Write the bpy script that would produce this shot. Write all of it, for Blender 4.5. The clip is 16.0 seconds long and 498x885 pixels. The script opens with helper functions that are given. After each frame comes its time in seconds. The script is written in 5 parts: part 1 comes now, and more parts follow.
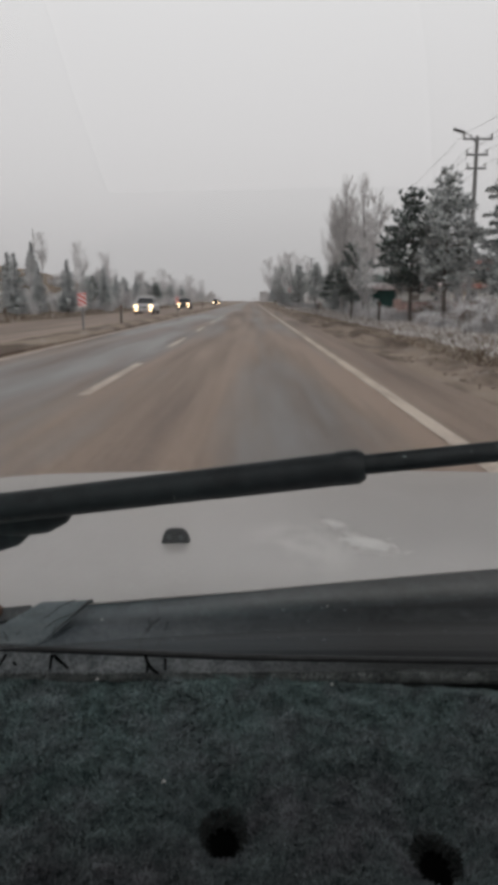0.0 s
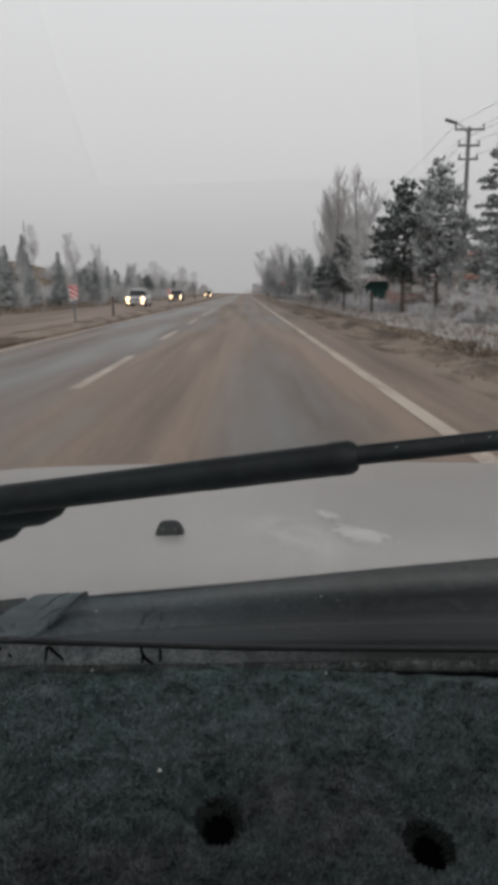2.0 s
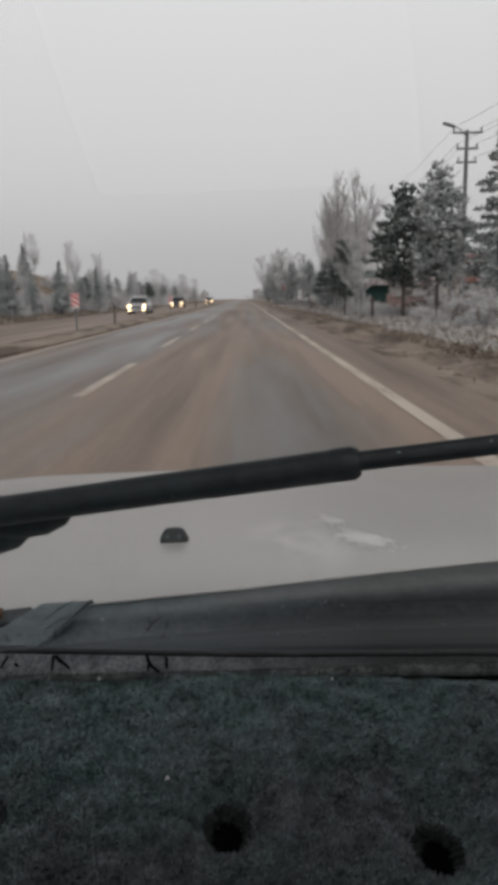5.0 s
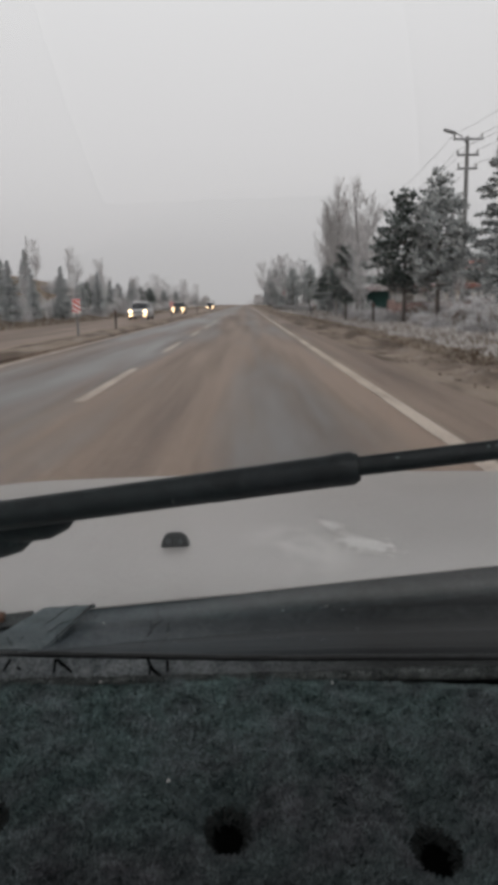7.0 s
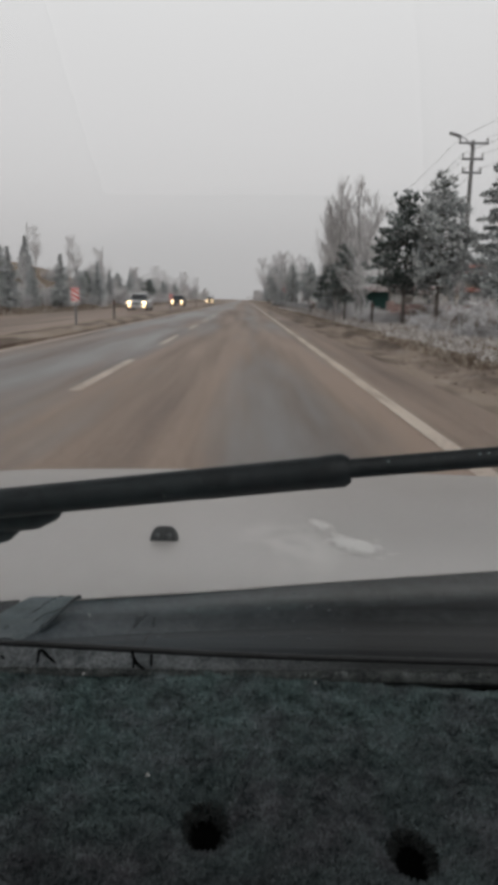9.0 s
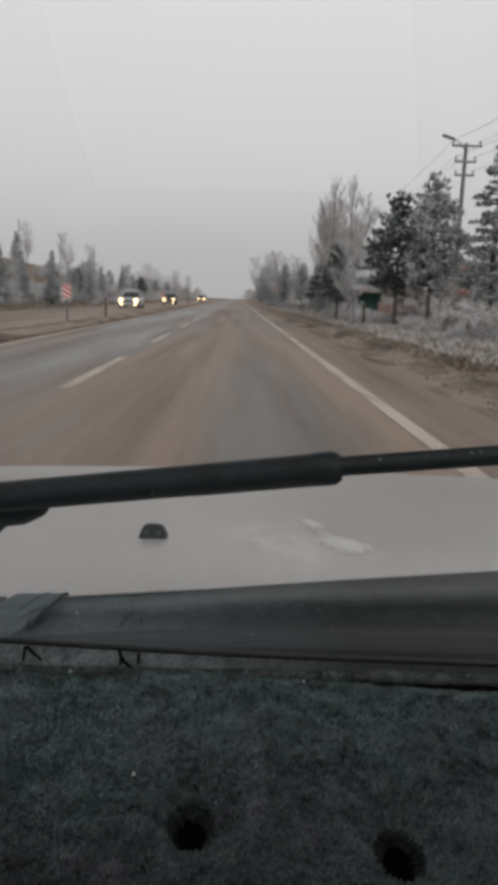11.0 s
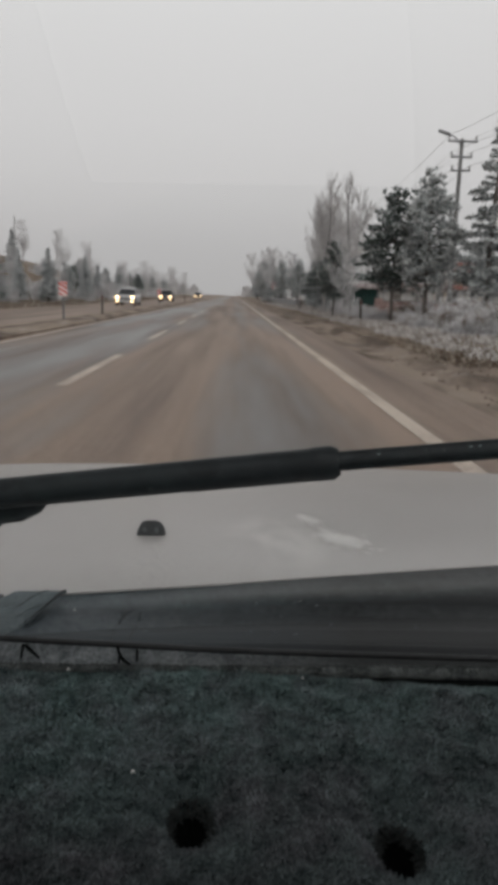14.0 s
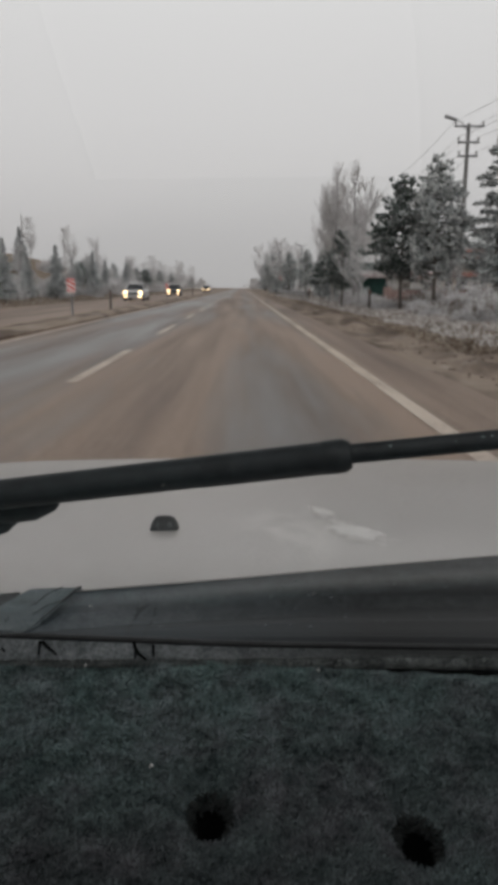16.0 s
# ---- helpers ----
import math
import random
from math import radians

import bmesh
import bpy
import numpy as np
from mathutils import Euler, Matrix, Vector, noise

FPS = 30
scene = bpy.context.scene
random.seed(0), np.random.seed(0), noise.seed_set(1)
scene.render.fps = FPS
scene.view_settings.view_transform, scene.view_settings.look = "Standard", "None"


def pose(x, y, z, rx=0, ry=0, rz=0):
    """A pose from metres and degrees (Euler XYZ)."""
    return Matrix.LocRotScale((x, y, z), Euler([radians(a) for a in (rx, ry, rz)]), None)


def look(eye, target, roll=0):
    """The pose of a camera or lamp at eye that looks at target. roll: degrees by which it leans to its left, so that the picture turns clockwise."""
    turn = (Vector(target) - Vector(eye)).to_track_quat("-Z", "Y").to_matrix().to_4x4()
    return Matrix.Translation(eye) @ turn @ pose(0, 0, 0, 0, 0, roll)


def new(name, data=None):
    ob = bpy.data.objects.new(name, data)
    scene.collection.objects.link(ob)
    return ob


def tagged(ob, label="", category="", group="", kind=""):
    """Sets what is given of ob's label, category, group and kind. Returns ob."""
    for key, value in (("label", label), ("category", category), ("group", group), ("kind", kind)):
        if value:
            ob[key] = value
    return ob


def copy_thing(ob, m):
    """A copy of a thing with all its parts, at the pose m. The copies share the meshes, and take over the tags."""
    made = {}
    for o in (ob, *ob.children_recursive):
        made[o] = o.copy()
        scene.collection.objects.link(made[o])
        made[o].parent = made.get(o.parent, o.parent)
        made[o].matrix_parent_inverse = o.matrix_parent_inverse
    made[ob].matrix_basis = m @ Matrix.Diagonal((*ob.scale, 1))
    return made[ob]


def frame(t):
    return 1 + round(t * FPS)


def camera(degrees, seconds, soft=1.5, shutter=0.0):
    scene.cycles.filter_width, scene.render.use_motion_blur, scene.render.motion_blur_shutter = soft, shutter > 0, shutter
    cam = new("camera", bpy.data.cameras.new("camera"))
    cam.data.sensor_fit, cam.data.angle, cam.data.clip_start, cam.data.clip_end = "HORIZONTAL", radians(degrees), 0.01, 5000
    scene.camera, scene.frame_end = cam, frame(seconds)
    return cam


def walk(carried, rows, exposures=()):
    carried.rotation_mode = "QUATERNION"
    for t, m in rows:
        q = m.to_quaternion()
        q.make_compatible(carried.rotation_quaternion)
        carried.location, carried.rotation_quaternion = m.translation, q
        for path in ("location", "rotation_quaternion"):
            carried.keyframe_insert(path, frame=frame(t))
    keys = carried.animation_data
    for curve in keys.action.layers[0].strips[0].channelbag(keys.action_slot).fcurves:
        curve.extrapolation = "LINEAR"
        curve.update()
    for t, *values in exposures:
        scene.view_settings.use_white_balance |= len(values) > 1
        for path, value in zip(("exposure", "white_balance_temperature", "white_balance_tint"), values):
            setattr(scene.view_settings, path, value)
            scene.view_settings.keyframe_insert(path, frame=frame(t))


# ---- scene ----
cam = camera(38.5, 16.0, soft=5.6)
PATH = [
    (0, (0.004, -0.011, 1.179), (-0.004, 1.951, 0.788), -0.1),
    (0.5, (0.004, -0.011, 1.179), (0.002, 1.949, 0.781), 0.4),
    (1, (0.004, -0.011, 1.178), (0.005, 1.95, 0.786), -0.0),
    (1.5, (0.004, -0.012, 1.18), (0.011, 1.948, 0.781), 0.0),
    (2, (0.004, -0.013, 1.179), (0.015, 1.944, 0.767), -0.3),
    (2.5, (0.004, -0.012, 1.179), (0.015, 1.947, 0.774), -0.6),
    (3, (0.004, -0.012, 1.179), (0.015, 1.944, 0.764), -0.7),
    (3.5, (0.004, -0.013, 1.179), (0.012, 1.946, 0.776), -1.0),
    (4, (0.004, -0.012, 1.179), (0.012, 1.946, 0.775), -0.7),
    (6.5, (0.004, -0.019, 1.182), (-0.002, 1.945, 0.8), -2.0),
    (7, (0.004, -0.019, 1.181), (0.005, 1.944, 0.799), -1.1),
    (7.5, (0.004, -0.019, 1.182), (0.003, 1.945, 0.807), -0.6),
    (8, (0.004, -0.019, 1.181), (0.004, 1.944, 0.796), -0.8),
    (8.5, (0.005, -0.019, 1.181), (0.012, 1.945, 0.799), -0.4),
    (9, (0.005, -0.018, 1.182), (0.023, 1.942, 0.788), 1.2),
    (11.5, (0.005, -0.014, 1.18), (0.05, 1.946, 0.783), 2.0),
    (12, (0.004, -0.013, 1.18), (0.047, 1.945, 0.775), 1.5),
    (12.5, (0.004, -0.013, 1.179), (0.049, 1.944, 0.77), 1.1),
    (13, (0.004, -0.013, 1.179), (0.049, 1.944, 0.768), 0.8),
    (13.5, (0.004, -0.013, 1.179), (0.056, 1.942, 0.76), 1.3),
    (14, (0.005, -0.013, 1.179), (0.057, 1.945, 0.775), 1.7),
    (14.5, (0.005, -0.014, 1.179), (0.045, 1.945, 0.776), 1.1),
    (15, (0.005, -0.014, 1.18), (0.037, 1.945, 0.775), 0.9),
    (15.5, (0.005, -0.014, 1.179), (0.025, 1.943, 0.767), 0.3),
    (16, (0.005, -0.013, 1.18), (0.026, 1.941, 0.755), 0.3),
]
# the camera's own exposure and white balance drift a little on the way
EXPOSURES = [(0, 0.075, 6540, 11), (1.5, 0.07, 6460, 10), (4, 0.065, 6480, 10), (6.5, 0.08, 6500, 11), (9, 0.075, 6510, 10), (11.5, 0.06, 6530, 10), (12.5, 0.04, 6540, 10), (14, 0.02, 6550, 10), (16, 0.025, 6560, 10)]
walk(cam, [(t, look(eye, target, roll)) for t, eye, target, roll in PATH], EXPOSURES)

# ---- world and light: a freezing overcast day in mist ----
world = bpy.data.worlds.new("overcast")
scene.world = world
world.use_nodes = True
wn, wl = world.node_tree.nodes, world.node_tree.links
sky = wn.new("ShaderNodeTexSky")
sky.sky_type = "NISHITA"
sky.sun_disc = False
sky.sun_elevation, sky.sun_rotation = radians(32), radians(150)
sky.dust_density, sky.air_density = 6.0, 1.0
grey = wn.new("ShaderNodeHueSaturation")
grey.inputs["Saturation"].default_value = 0.04
wl.new(sky.outputs[0], grey.inputs["Color"])
wl.new(grey.outputs[0], wn["Background"].inputs["Color"])
wn["Background"].inputs["Strength"].default_value = 0.09
sun = new("sun", bpy.data.lights.new("sun", "SUN"))
sun.data.energy, sun.data.angle, sun.data.color = 0.5, radians(60), (1.0, 0.97, 0.93)
sun.matrix_basis = look((0, 0, 50), (12, 25, 0))


# ---- material helpers ----
class Mat:
    """A node material with a principled shader and a few short-hands."""

    def __init__(self, name, rough=0.8, metal=0.0, spec=0.5, coat=0.0):
        self.m = bpy.data.materials.new(name)
        self.m.use_nodes = True
        self.t = self.m.node_tree
        self.b = self.t.nodes["Principled BSDF"]
        self.b.inputs["Roughness"].default_value = rough
        self.b.inputs["Metallic"].default_value = metal
        self.b.inputs["Specular IOR Level"].default_value = spec
        self.b.inputs["Coat Weight"].default_value = coat
        self.co = self.t.nodes.new("ShaderNodeTexCoord").outputs["Object"]

    def node(self, kind, **props):
        n = self.t.nodes.new(kind)
        for k, v in props.items():
            n.inputs[k].default_value = v
        return n

    def link(self, a, b):
        self.t.links.new(a, b)

    def noise(self, scale, stretch=(1, 1, 1), detail=4, rough=0.6, shift=0.0):
        mp = self.t.nodes.new("ShaderNodeMapping")
        mp.inputs["Scale"].default_value = stretch
        mp.inputs["Location"].default_value = (shift, shift * 0.7, shift * 0.3)
        self.link(self.co, mp.inputs["Vector"])
        n = self.node("ShaderNodeTexNoise", Scale=scale, Detail=detail, Roughness=rough)
        self.link(mp.outputs[0], n.inputs["Vector"])
        return n.outputs["Fac"]

    def ramp(self, fac, *stops):
        r = self.t.nodes.new("ShaderNodeValToRGB")
        el = r.color_ramp.elements
        while len(el) < len(stops):
            el.new(0.5)
        for e, (p, c) in zip(el, stops):
            e.position = p
            e.color = (c, c, c, 1) if isinstance(c, (int, float)) else (*c, 1)
        self.link(fac, r.inputs[0])
        return r.outputs[0]

    def mix(self, fac, a, b, blend="MIX"):
        n = self.t.nodes.new("ShaderNodeMix")
        n.data_type, n.blend_type = "RGBA", blend
        for sock, v in ((n.inputs[0], fac), (n.inputs[6], a), (n.inputs[7], b)):
            if isinstance(v, (int, float)):
                sock.default_value = v
            elif isinstance(v, tuple):
                sock.default_value = (*v, 1)
            else:
                self.link(v, sock)
        return n.outputs[2]

    def math(self, op, a, b=0.0, clamp=False):
        n = self.t.nodes.new("ShaderNodeMath")
        n.operation, n.use_clamp = op, clamp
        for sock, v in zip(n.inputs, (a, b)):
            if isinstance(v, (int, float)):
                sock.default_value = v
            else:
                self.link(v, sock)
        return n.outputs[0]

    def axis(self, i):
        n = self.t.nodes.new("ShaderNodeSeparateXYZ")
        self.link(self.co, n.inputs[0])
        return n.outputs[i]

    def up(self):
        g = self.t.nodes.new("ShaderNodeNewGeometry")
        n = self.t.nodes.new("ShaderNodeSeparateXYZ")
        self.link(g.outputs["Normal"], n.inputs[0])
        return n.outputs[2]

    def island(self):
        return self.t.nodes.new("ShaderNodeNewGeometry").outputs["Random Per Island"]

    def color(self, c):
        if isinstance(c, tuple):
            self.b.inputs["Base Color"].default_value = (*c, 1)
        else:
            self.link(c, self.b.inputs["Base Color"])
        return self

    def roughness(self, r):
        self.link(r, self.b.inputs["Roughness"])
        return self

    def bump(self, h, strength=0.3, dist=0.01):
        n = self.node("ShaderNodeBump", Strength=strength, Distance=dist)
        self.link(h, n.inputs["Height"])
        self.link(n.outputs[0], self.b.inputs["Normal"])
        return self


def speckled(name, a, b, scale, rough=0.8, bump=0.2, dist=0.004, stretch=(1, 1, 1), metal=0.0, coat=0.0, spec=0.5):
    """Two tones mixed by coarse and fine noise, with a little relief."""
    m = Mat(name, rough, metal, spec, coat)
    fine, wide = m.noise(scale * 7, stretch), m.noise(scale, stretch, shift=3.1)
    fac = m.math("ADD", m.math("MULTIPLY", fine, 0.45), m.math("MULTIPLY", wide, 0.55))
    m.color(m.mix(m.ramp(fac, (0.36, 0.0), (0.64, 1.0)), a, b))
    if bump:
        m.bump(fine, bump, dist)
    return m.m


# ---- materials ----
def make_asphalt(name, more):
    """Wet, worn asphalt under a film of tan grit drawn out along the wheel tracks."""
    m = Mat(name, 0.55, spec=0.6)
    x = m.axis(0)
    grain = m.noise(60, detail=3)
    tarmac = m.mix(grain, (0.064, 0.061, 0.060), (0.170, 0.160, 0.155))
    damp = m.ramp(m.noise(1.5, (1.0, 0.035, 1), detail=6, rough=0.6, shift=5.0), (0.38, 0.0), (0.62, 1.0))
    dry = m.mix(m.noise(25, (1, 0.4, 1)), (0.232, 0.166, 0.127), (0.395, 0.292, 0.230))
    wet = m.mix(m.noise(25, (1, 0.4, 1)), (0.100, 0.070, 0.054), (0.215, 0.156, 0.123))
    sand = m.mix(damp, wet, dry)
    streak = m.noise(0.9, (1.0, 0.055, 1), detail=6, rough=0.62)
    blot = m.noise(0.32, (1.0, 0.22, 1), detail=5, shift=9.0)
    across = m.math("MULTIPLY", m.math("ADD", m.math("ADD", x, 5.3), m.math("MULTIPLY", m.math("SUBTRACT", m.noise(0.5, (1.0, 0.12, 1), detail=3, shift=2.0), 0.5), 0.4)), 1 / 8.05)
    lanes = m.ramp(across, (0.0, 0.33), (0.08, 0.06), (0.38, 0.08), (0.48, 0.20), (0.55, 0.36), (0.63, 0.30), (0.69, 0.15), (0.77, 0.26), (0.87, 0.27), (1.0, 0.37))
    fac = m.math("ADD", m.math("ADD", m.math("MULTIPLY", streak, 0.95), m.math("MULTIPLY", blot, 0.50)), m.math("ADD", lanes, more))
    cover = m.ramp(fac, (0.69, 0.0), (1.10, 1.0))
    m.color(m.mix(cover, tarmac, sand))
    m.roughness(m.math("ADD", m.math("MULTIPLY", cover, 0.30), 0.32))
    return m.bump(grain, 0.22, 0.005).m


def make_ground():
    """Frosted winter turf and thin snow with brown earth showing through."""
    m = Mat("frosted_turf", 0.95, spec=0.15)
    big = m.noise(0.11, detail=5)
    mid = m.noise(1.3, detail=6, shift=4.0)
    earth = m.mix(m.noise(9, shift=2.0), (0.13, 0.095, 0.07), (0.29, 0.235, 0.185))
    snow = m.mix(m.noise(5, shift=7.0), (0.40, 0.39, 0.39), (0.62, 0.61, 0.615))
    fac = m.math("ADD", m.math("MULTIPLY", big, 0.55), m.math("MULTIPLY", mid, 0.5))
    m.color(m.mix(m.ramp(fac, (0.56, 0.0), (0.80, 1.0)), earth, snow))
    return m.bump(mid, 0.7, 0.06).m


def make_verge():
    """Churned brown mud and gravel in dark and pale patches, frosted here and there."""
    m = Mat("muddy_gravel", 0.85, spec=0.3)
    mid = m.noise(0.9, (1.3, 0.40, 1), detail=7)
    grit = m.noise(30, detail=3)
    base = m.mix(grit, (0.062, 0.045, 0.035), (0.185, 0.138, 0.108))
    pale = m.mix(grit, (0.23, 0.178, 0.140), (0.38, 0.310, 0.255))
    rime = m.ramp(m.math("ADD", m.math("MULTIPLY", m.noise(1.5, (1.2, 0.5, 1), detail=6, shift=11.0), 0.8), m.math("MULTIPLY", m.noise(40, shift=6.0), 0.2)), (0.57, 0.0), (0.68, 0.75))
    earth = m.mix(m.ramp(mid, (0.40, 0.0), (0.58, 1.0)), base, pale)
    m.color(m.mix(rime, earth, (0.46, 0.42, 0.39)))
    return m.bump(m.math("ADD", mid, m.math("MULTIPLY", grit, 0.3)), 0.8, 0.04).m


def make_needles(name, dark, light, frost, cover):
    """Evergreen needles, rimed with frost in patches and along the upper sides."""
    m = Mat(name, 0.8, spec=0.2)
    patch = m.noise(1.6, detail=4)
    fac = m.math("ADD", m.math("MULTIPLY", m.up(), 0.16), m.math("ADD", m.math("MULTIPLY", patch, 0.75), m.math("MULTIPLY", m.island(), 0.30)))
    green = m.mix(m.noise(5, shift=5.0), dark, light)
    m.color(m.mix(m.ramp(fac, (0.72 - cover, 0.0), (1.05 - cover, 1.0)), green, frost))
    return m.m


def make_twigs(name, bark, frost, cover):
    """Bare twigs and stems carrying hoar frost."""
    m = Mat(name, 0.85, spec=0.2)
    fac = m.math("ADD", m.math("MULTIPLY", m.noise(2.2, detail=4), 0.6), m.math("MULTIPLY", m.island(), 0.5))
    m.color(m.mix(m.ramp(fac, (0.75 - cover, 0.0), (1.05 - cover, 1.0)), bark, frost))
    return m.m


def make_paint(name, a, b):
    """Worn road paint, thin where tyres and grit have scoured it."""
    m = Mat(name, 0.6)
    wear = m.math("ADD", m.math("MULTIPLY", m.noise(2.0, (1, 0.3, 1), detail=6), 0.6), m.math("MULTIPLY", m.noise(28, detail=3), 0.4))
    m.color(m.mix(m.ramp(wear, (0.36, 0.0), (0.56, 1.0)), b, a))
    return m.bump(wear, 0.3, 0.003).m


def make_bodywork(name, a, b, dirt, stain=None):
    """Car paint under a clear coat, dulled by dried road film; stain: middle and half-widths of a dried splash."""
    m = Mat(name, 0.42, 0.0, 0.45, 0.35)
    m.b.inputs["Coat Roughness"].default_value = 0.22
    film = m.noise(3.0, (1, 0.6, 1), detail=6)
    base = m.mix(m.noise(1.4, shift=2.0), a, b)
    col = m.mix(m.math("MULTIPLY", m.ramp(film, (0.45, 0.0), (0.75, 1.0)), 0.28), base, dirt)
    if stain:
        cx, cy, wx, wy = stain
        dx = m.math("MULTIPLY", m.math("SUBTRACT", m.axis(0), cx), 1 / wx)
        dy = m.math("MULTIPLY", m.math("SUBTRACT", m.axis(1), cy), 1 / wy)
        far = m.math("ADD", m.math("MULTIPLY", dx, dx), m.math("MULTIPLY", dy, dy))
        near = m.math("SUBTRACT", 1.0, far, True)
        blotch = m.ramp(m.noise(34, (1, 0.38, 1), detail=4, rough=0.5, shift=1.7), (0.42, 0.0), (0.66, 1.0))
        col = m.mix(m.math("MULTIPLY", m.math("MULTIPLY", near, blotch), 0.65), col, (0.70, 0.69, 0.66))
    m.color(col)
    m.roughness(m.math("ADD", m.math("MULTIPLY", film, 0.22), 0.32))
    return m.bump(m.noise(45, detail=2), 0.015, 0.001).m


def make_glow(name, col, power):
    m = Mat(name, 0.3)
    m.color(col)
    m.b.inputs["Emission Color"].default_value = (*col, 1)
    m.b.inputs["Emission Strength"].default_value = power
    return m.m


def make_glass(name, tint):
    """Thin clear sheet: mostly passes light, mirrors a little at a slant."""
    m = bpy.data.materials.new(name)
    m.use_nodes = True
    t = m.node_tree
    t.nodes.remove(t.nodes["Principled BSDF"])
    clear, shine = t.nodes.new("ShaderNodeBsdfTransparent"), t.nodes.new("ShaderNodeBsdfGlossy")
    clear.inputs["Color"].default_value = (*tint, 1)
    shine.inputs["Roughness"].default_value = 0.02
    fres, mixer = t.nodes.new("ShaderNodeFresnel"), t.nodes.new("ShaderNodeMixShader")
    fres.inputs["IOR"].default_value = 1.6
    t.links.new(fres.outputs[0], mixer.inputs[0])
    t.links.new(clear.outputs[0], mixer.inputs[1])
    t.links.new(shine.outputs[0], mixer.inputs[2])
    t.links.new(mixer.outputs[0], t.nodes["Material Output"].inputs["Surface"])
    return m


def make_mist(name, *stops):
    """Glowing tone by height for mist, and for hills with haze painted in."""
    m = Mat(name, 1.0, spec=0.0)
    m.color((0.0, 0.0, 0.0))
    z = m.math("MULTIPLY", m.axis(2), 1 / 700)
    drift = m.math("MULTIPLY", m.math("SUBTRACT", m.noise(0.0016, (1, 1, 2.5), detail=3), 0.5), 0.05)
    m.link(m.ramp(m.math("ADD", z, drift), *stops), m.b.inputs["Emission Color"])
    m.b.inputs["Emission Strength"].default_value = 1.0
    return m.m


def make_carpet():
    """Dark grey-green felted pile, patchy, with the fall of light painted in."""
    m = Mat("felt_pile", 1.0, spec=0.05)
    clump = m.noise(170, detail=4)
    wide = m.noise(22, detail=4, shift=2.0)
    fac = m.math("ADD", m.math("MULTIPLY", clump, 0.7), m.math("MULTIPLY", wide, 0.4))
    m.color(light_falloff(m, m.mix(m.ramp(fac, (0.38, 0.0), (0.72, 1.0)), (0.0235, 0.033, 0.034), (0.110, 0.145, 0.147))))
    return m.bump(clump, 0.6, 0.003).m


def light_falloff(m, col):
    """Painted light: felt is brighter and cooler towards the windscreen, in an uneven band."""
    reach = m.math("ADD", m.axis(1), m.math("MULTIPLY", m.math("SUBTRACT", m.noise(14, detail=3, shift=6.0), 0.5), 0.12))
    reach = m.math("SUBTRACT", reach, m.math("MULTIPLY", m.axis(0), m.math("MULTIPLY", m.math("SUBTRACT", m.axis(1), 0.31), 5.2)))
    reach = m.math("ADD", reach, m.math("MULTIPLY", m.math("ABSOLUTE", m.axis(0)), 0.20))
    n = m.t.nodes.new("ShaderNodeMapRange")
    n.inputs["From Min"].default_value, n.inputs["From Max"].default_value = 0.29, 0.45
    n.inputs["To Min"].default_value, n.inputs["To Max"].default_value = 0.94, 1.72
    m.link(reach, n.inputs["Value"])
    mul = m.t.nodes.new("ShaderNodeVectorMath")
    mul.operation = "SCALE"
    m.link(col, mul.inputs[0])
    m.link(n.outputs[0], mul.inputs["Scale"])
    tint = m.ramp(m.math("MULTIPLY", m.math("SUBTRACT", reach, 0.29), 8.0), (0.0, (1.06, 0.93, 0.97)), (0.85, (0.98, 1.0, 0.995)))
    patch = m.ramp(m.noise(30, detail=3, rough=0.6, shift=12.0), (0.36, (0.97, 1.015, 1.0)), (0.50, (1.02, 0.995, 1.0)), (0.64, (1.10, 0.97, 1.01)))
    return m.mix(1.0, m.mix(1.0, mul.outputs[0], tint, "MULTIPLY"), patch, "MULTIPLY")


def make_fibres():
    m = Mat("felt_fibre", 1.0, spec=0.05)
    clump = m.noise(92, (0.75, 1, 1), detail=3)
    wide = m.noise(22, detail=4, shift=2.0)
    fac = m.math("ADD", m.math("MULTIPLY", m.island(), 0.22), m.math("ADD", m.math("MULTIPLY", clump, 0.85), m.math("MULTIPLY", wide, 0.3)))
    m.color(light_falloff(m, m.mix(m.ramp(fac, (0.46, 0.0), (0.92, 1.0)), (0.0265, 0.038, 0.039), (0.166, 0.218, 0.220))))
    return m.m


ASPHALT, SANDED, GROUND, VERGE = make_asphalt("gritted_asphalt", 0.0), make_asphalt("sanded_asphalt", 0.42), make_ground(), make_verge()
WHITE_LINE = make_paint("white_road_paint", (0.62, 0.53, 0.452), (0.30, 0.232, 0.188))
# needle and twig tones are lightened for painted mist haze besides real rime
PINE_A = make_needles("pine_needles", (0.050, 0.068, 0.062), (0.095, 0.12, 0.108), (0.40, 0.42, 0.42), 0.30)
PINE_B = make_needles("rimed_pine_needles", (0.066, 0.082, 0.079), (0.125, 0.145, 0.140), (0.52, 0.54, 0.54), 0.50)
SPRUCE = make_needles("spruce_needles", (0.046, 0.060, 0.058), (0.105, 0.125, 0.12), (0.56, 0.58, 0.585), 0.50)
BARK = speckled("dark_bark", (0.055, 0.045, 0.04), (0.17, 0.15, 0.135), 6, 0.9, 0.6, 0.02, (1, 1, 0.25))
RIMED_BARK = speckled("rimed_bark", (0.13, 0.115, 0.108), (0.42, 0.41, 0.405), 4, 0.9, 0.5, 0.02, (1, 1, 0.3))
TWIG = make_twigs("hoar_twigs", (0.25, 0.225, 0.215), (0.60, 0.59, 0.59), 0.46)
TWIG_W = make_twigs("white_hoar_twigs", (0.26, 0.24, 0.235), (0.74, 0.74, 0.75), 0.42)
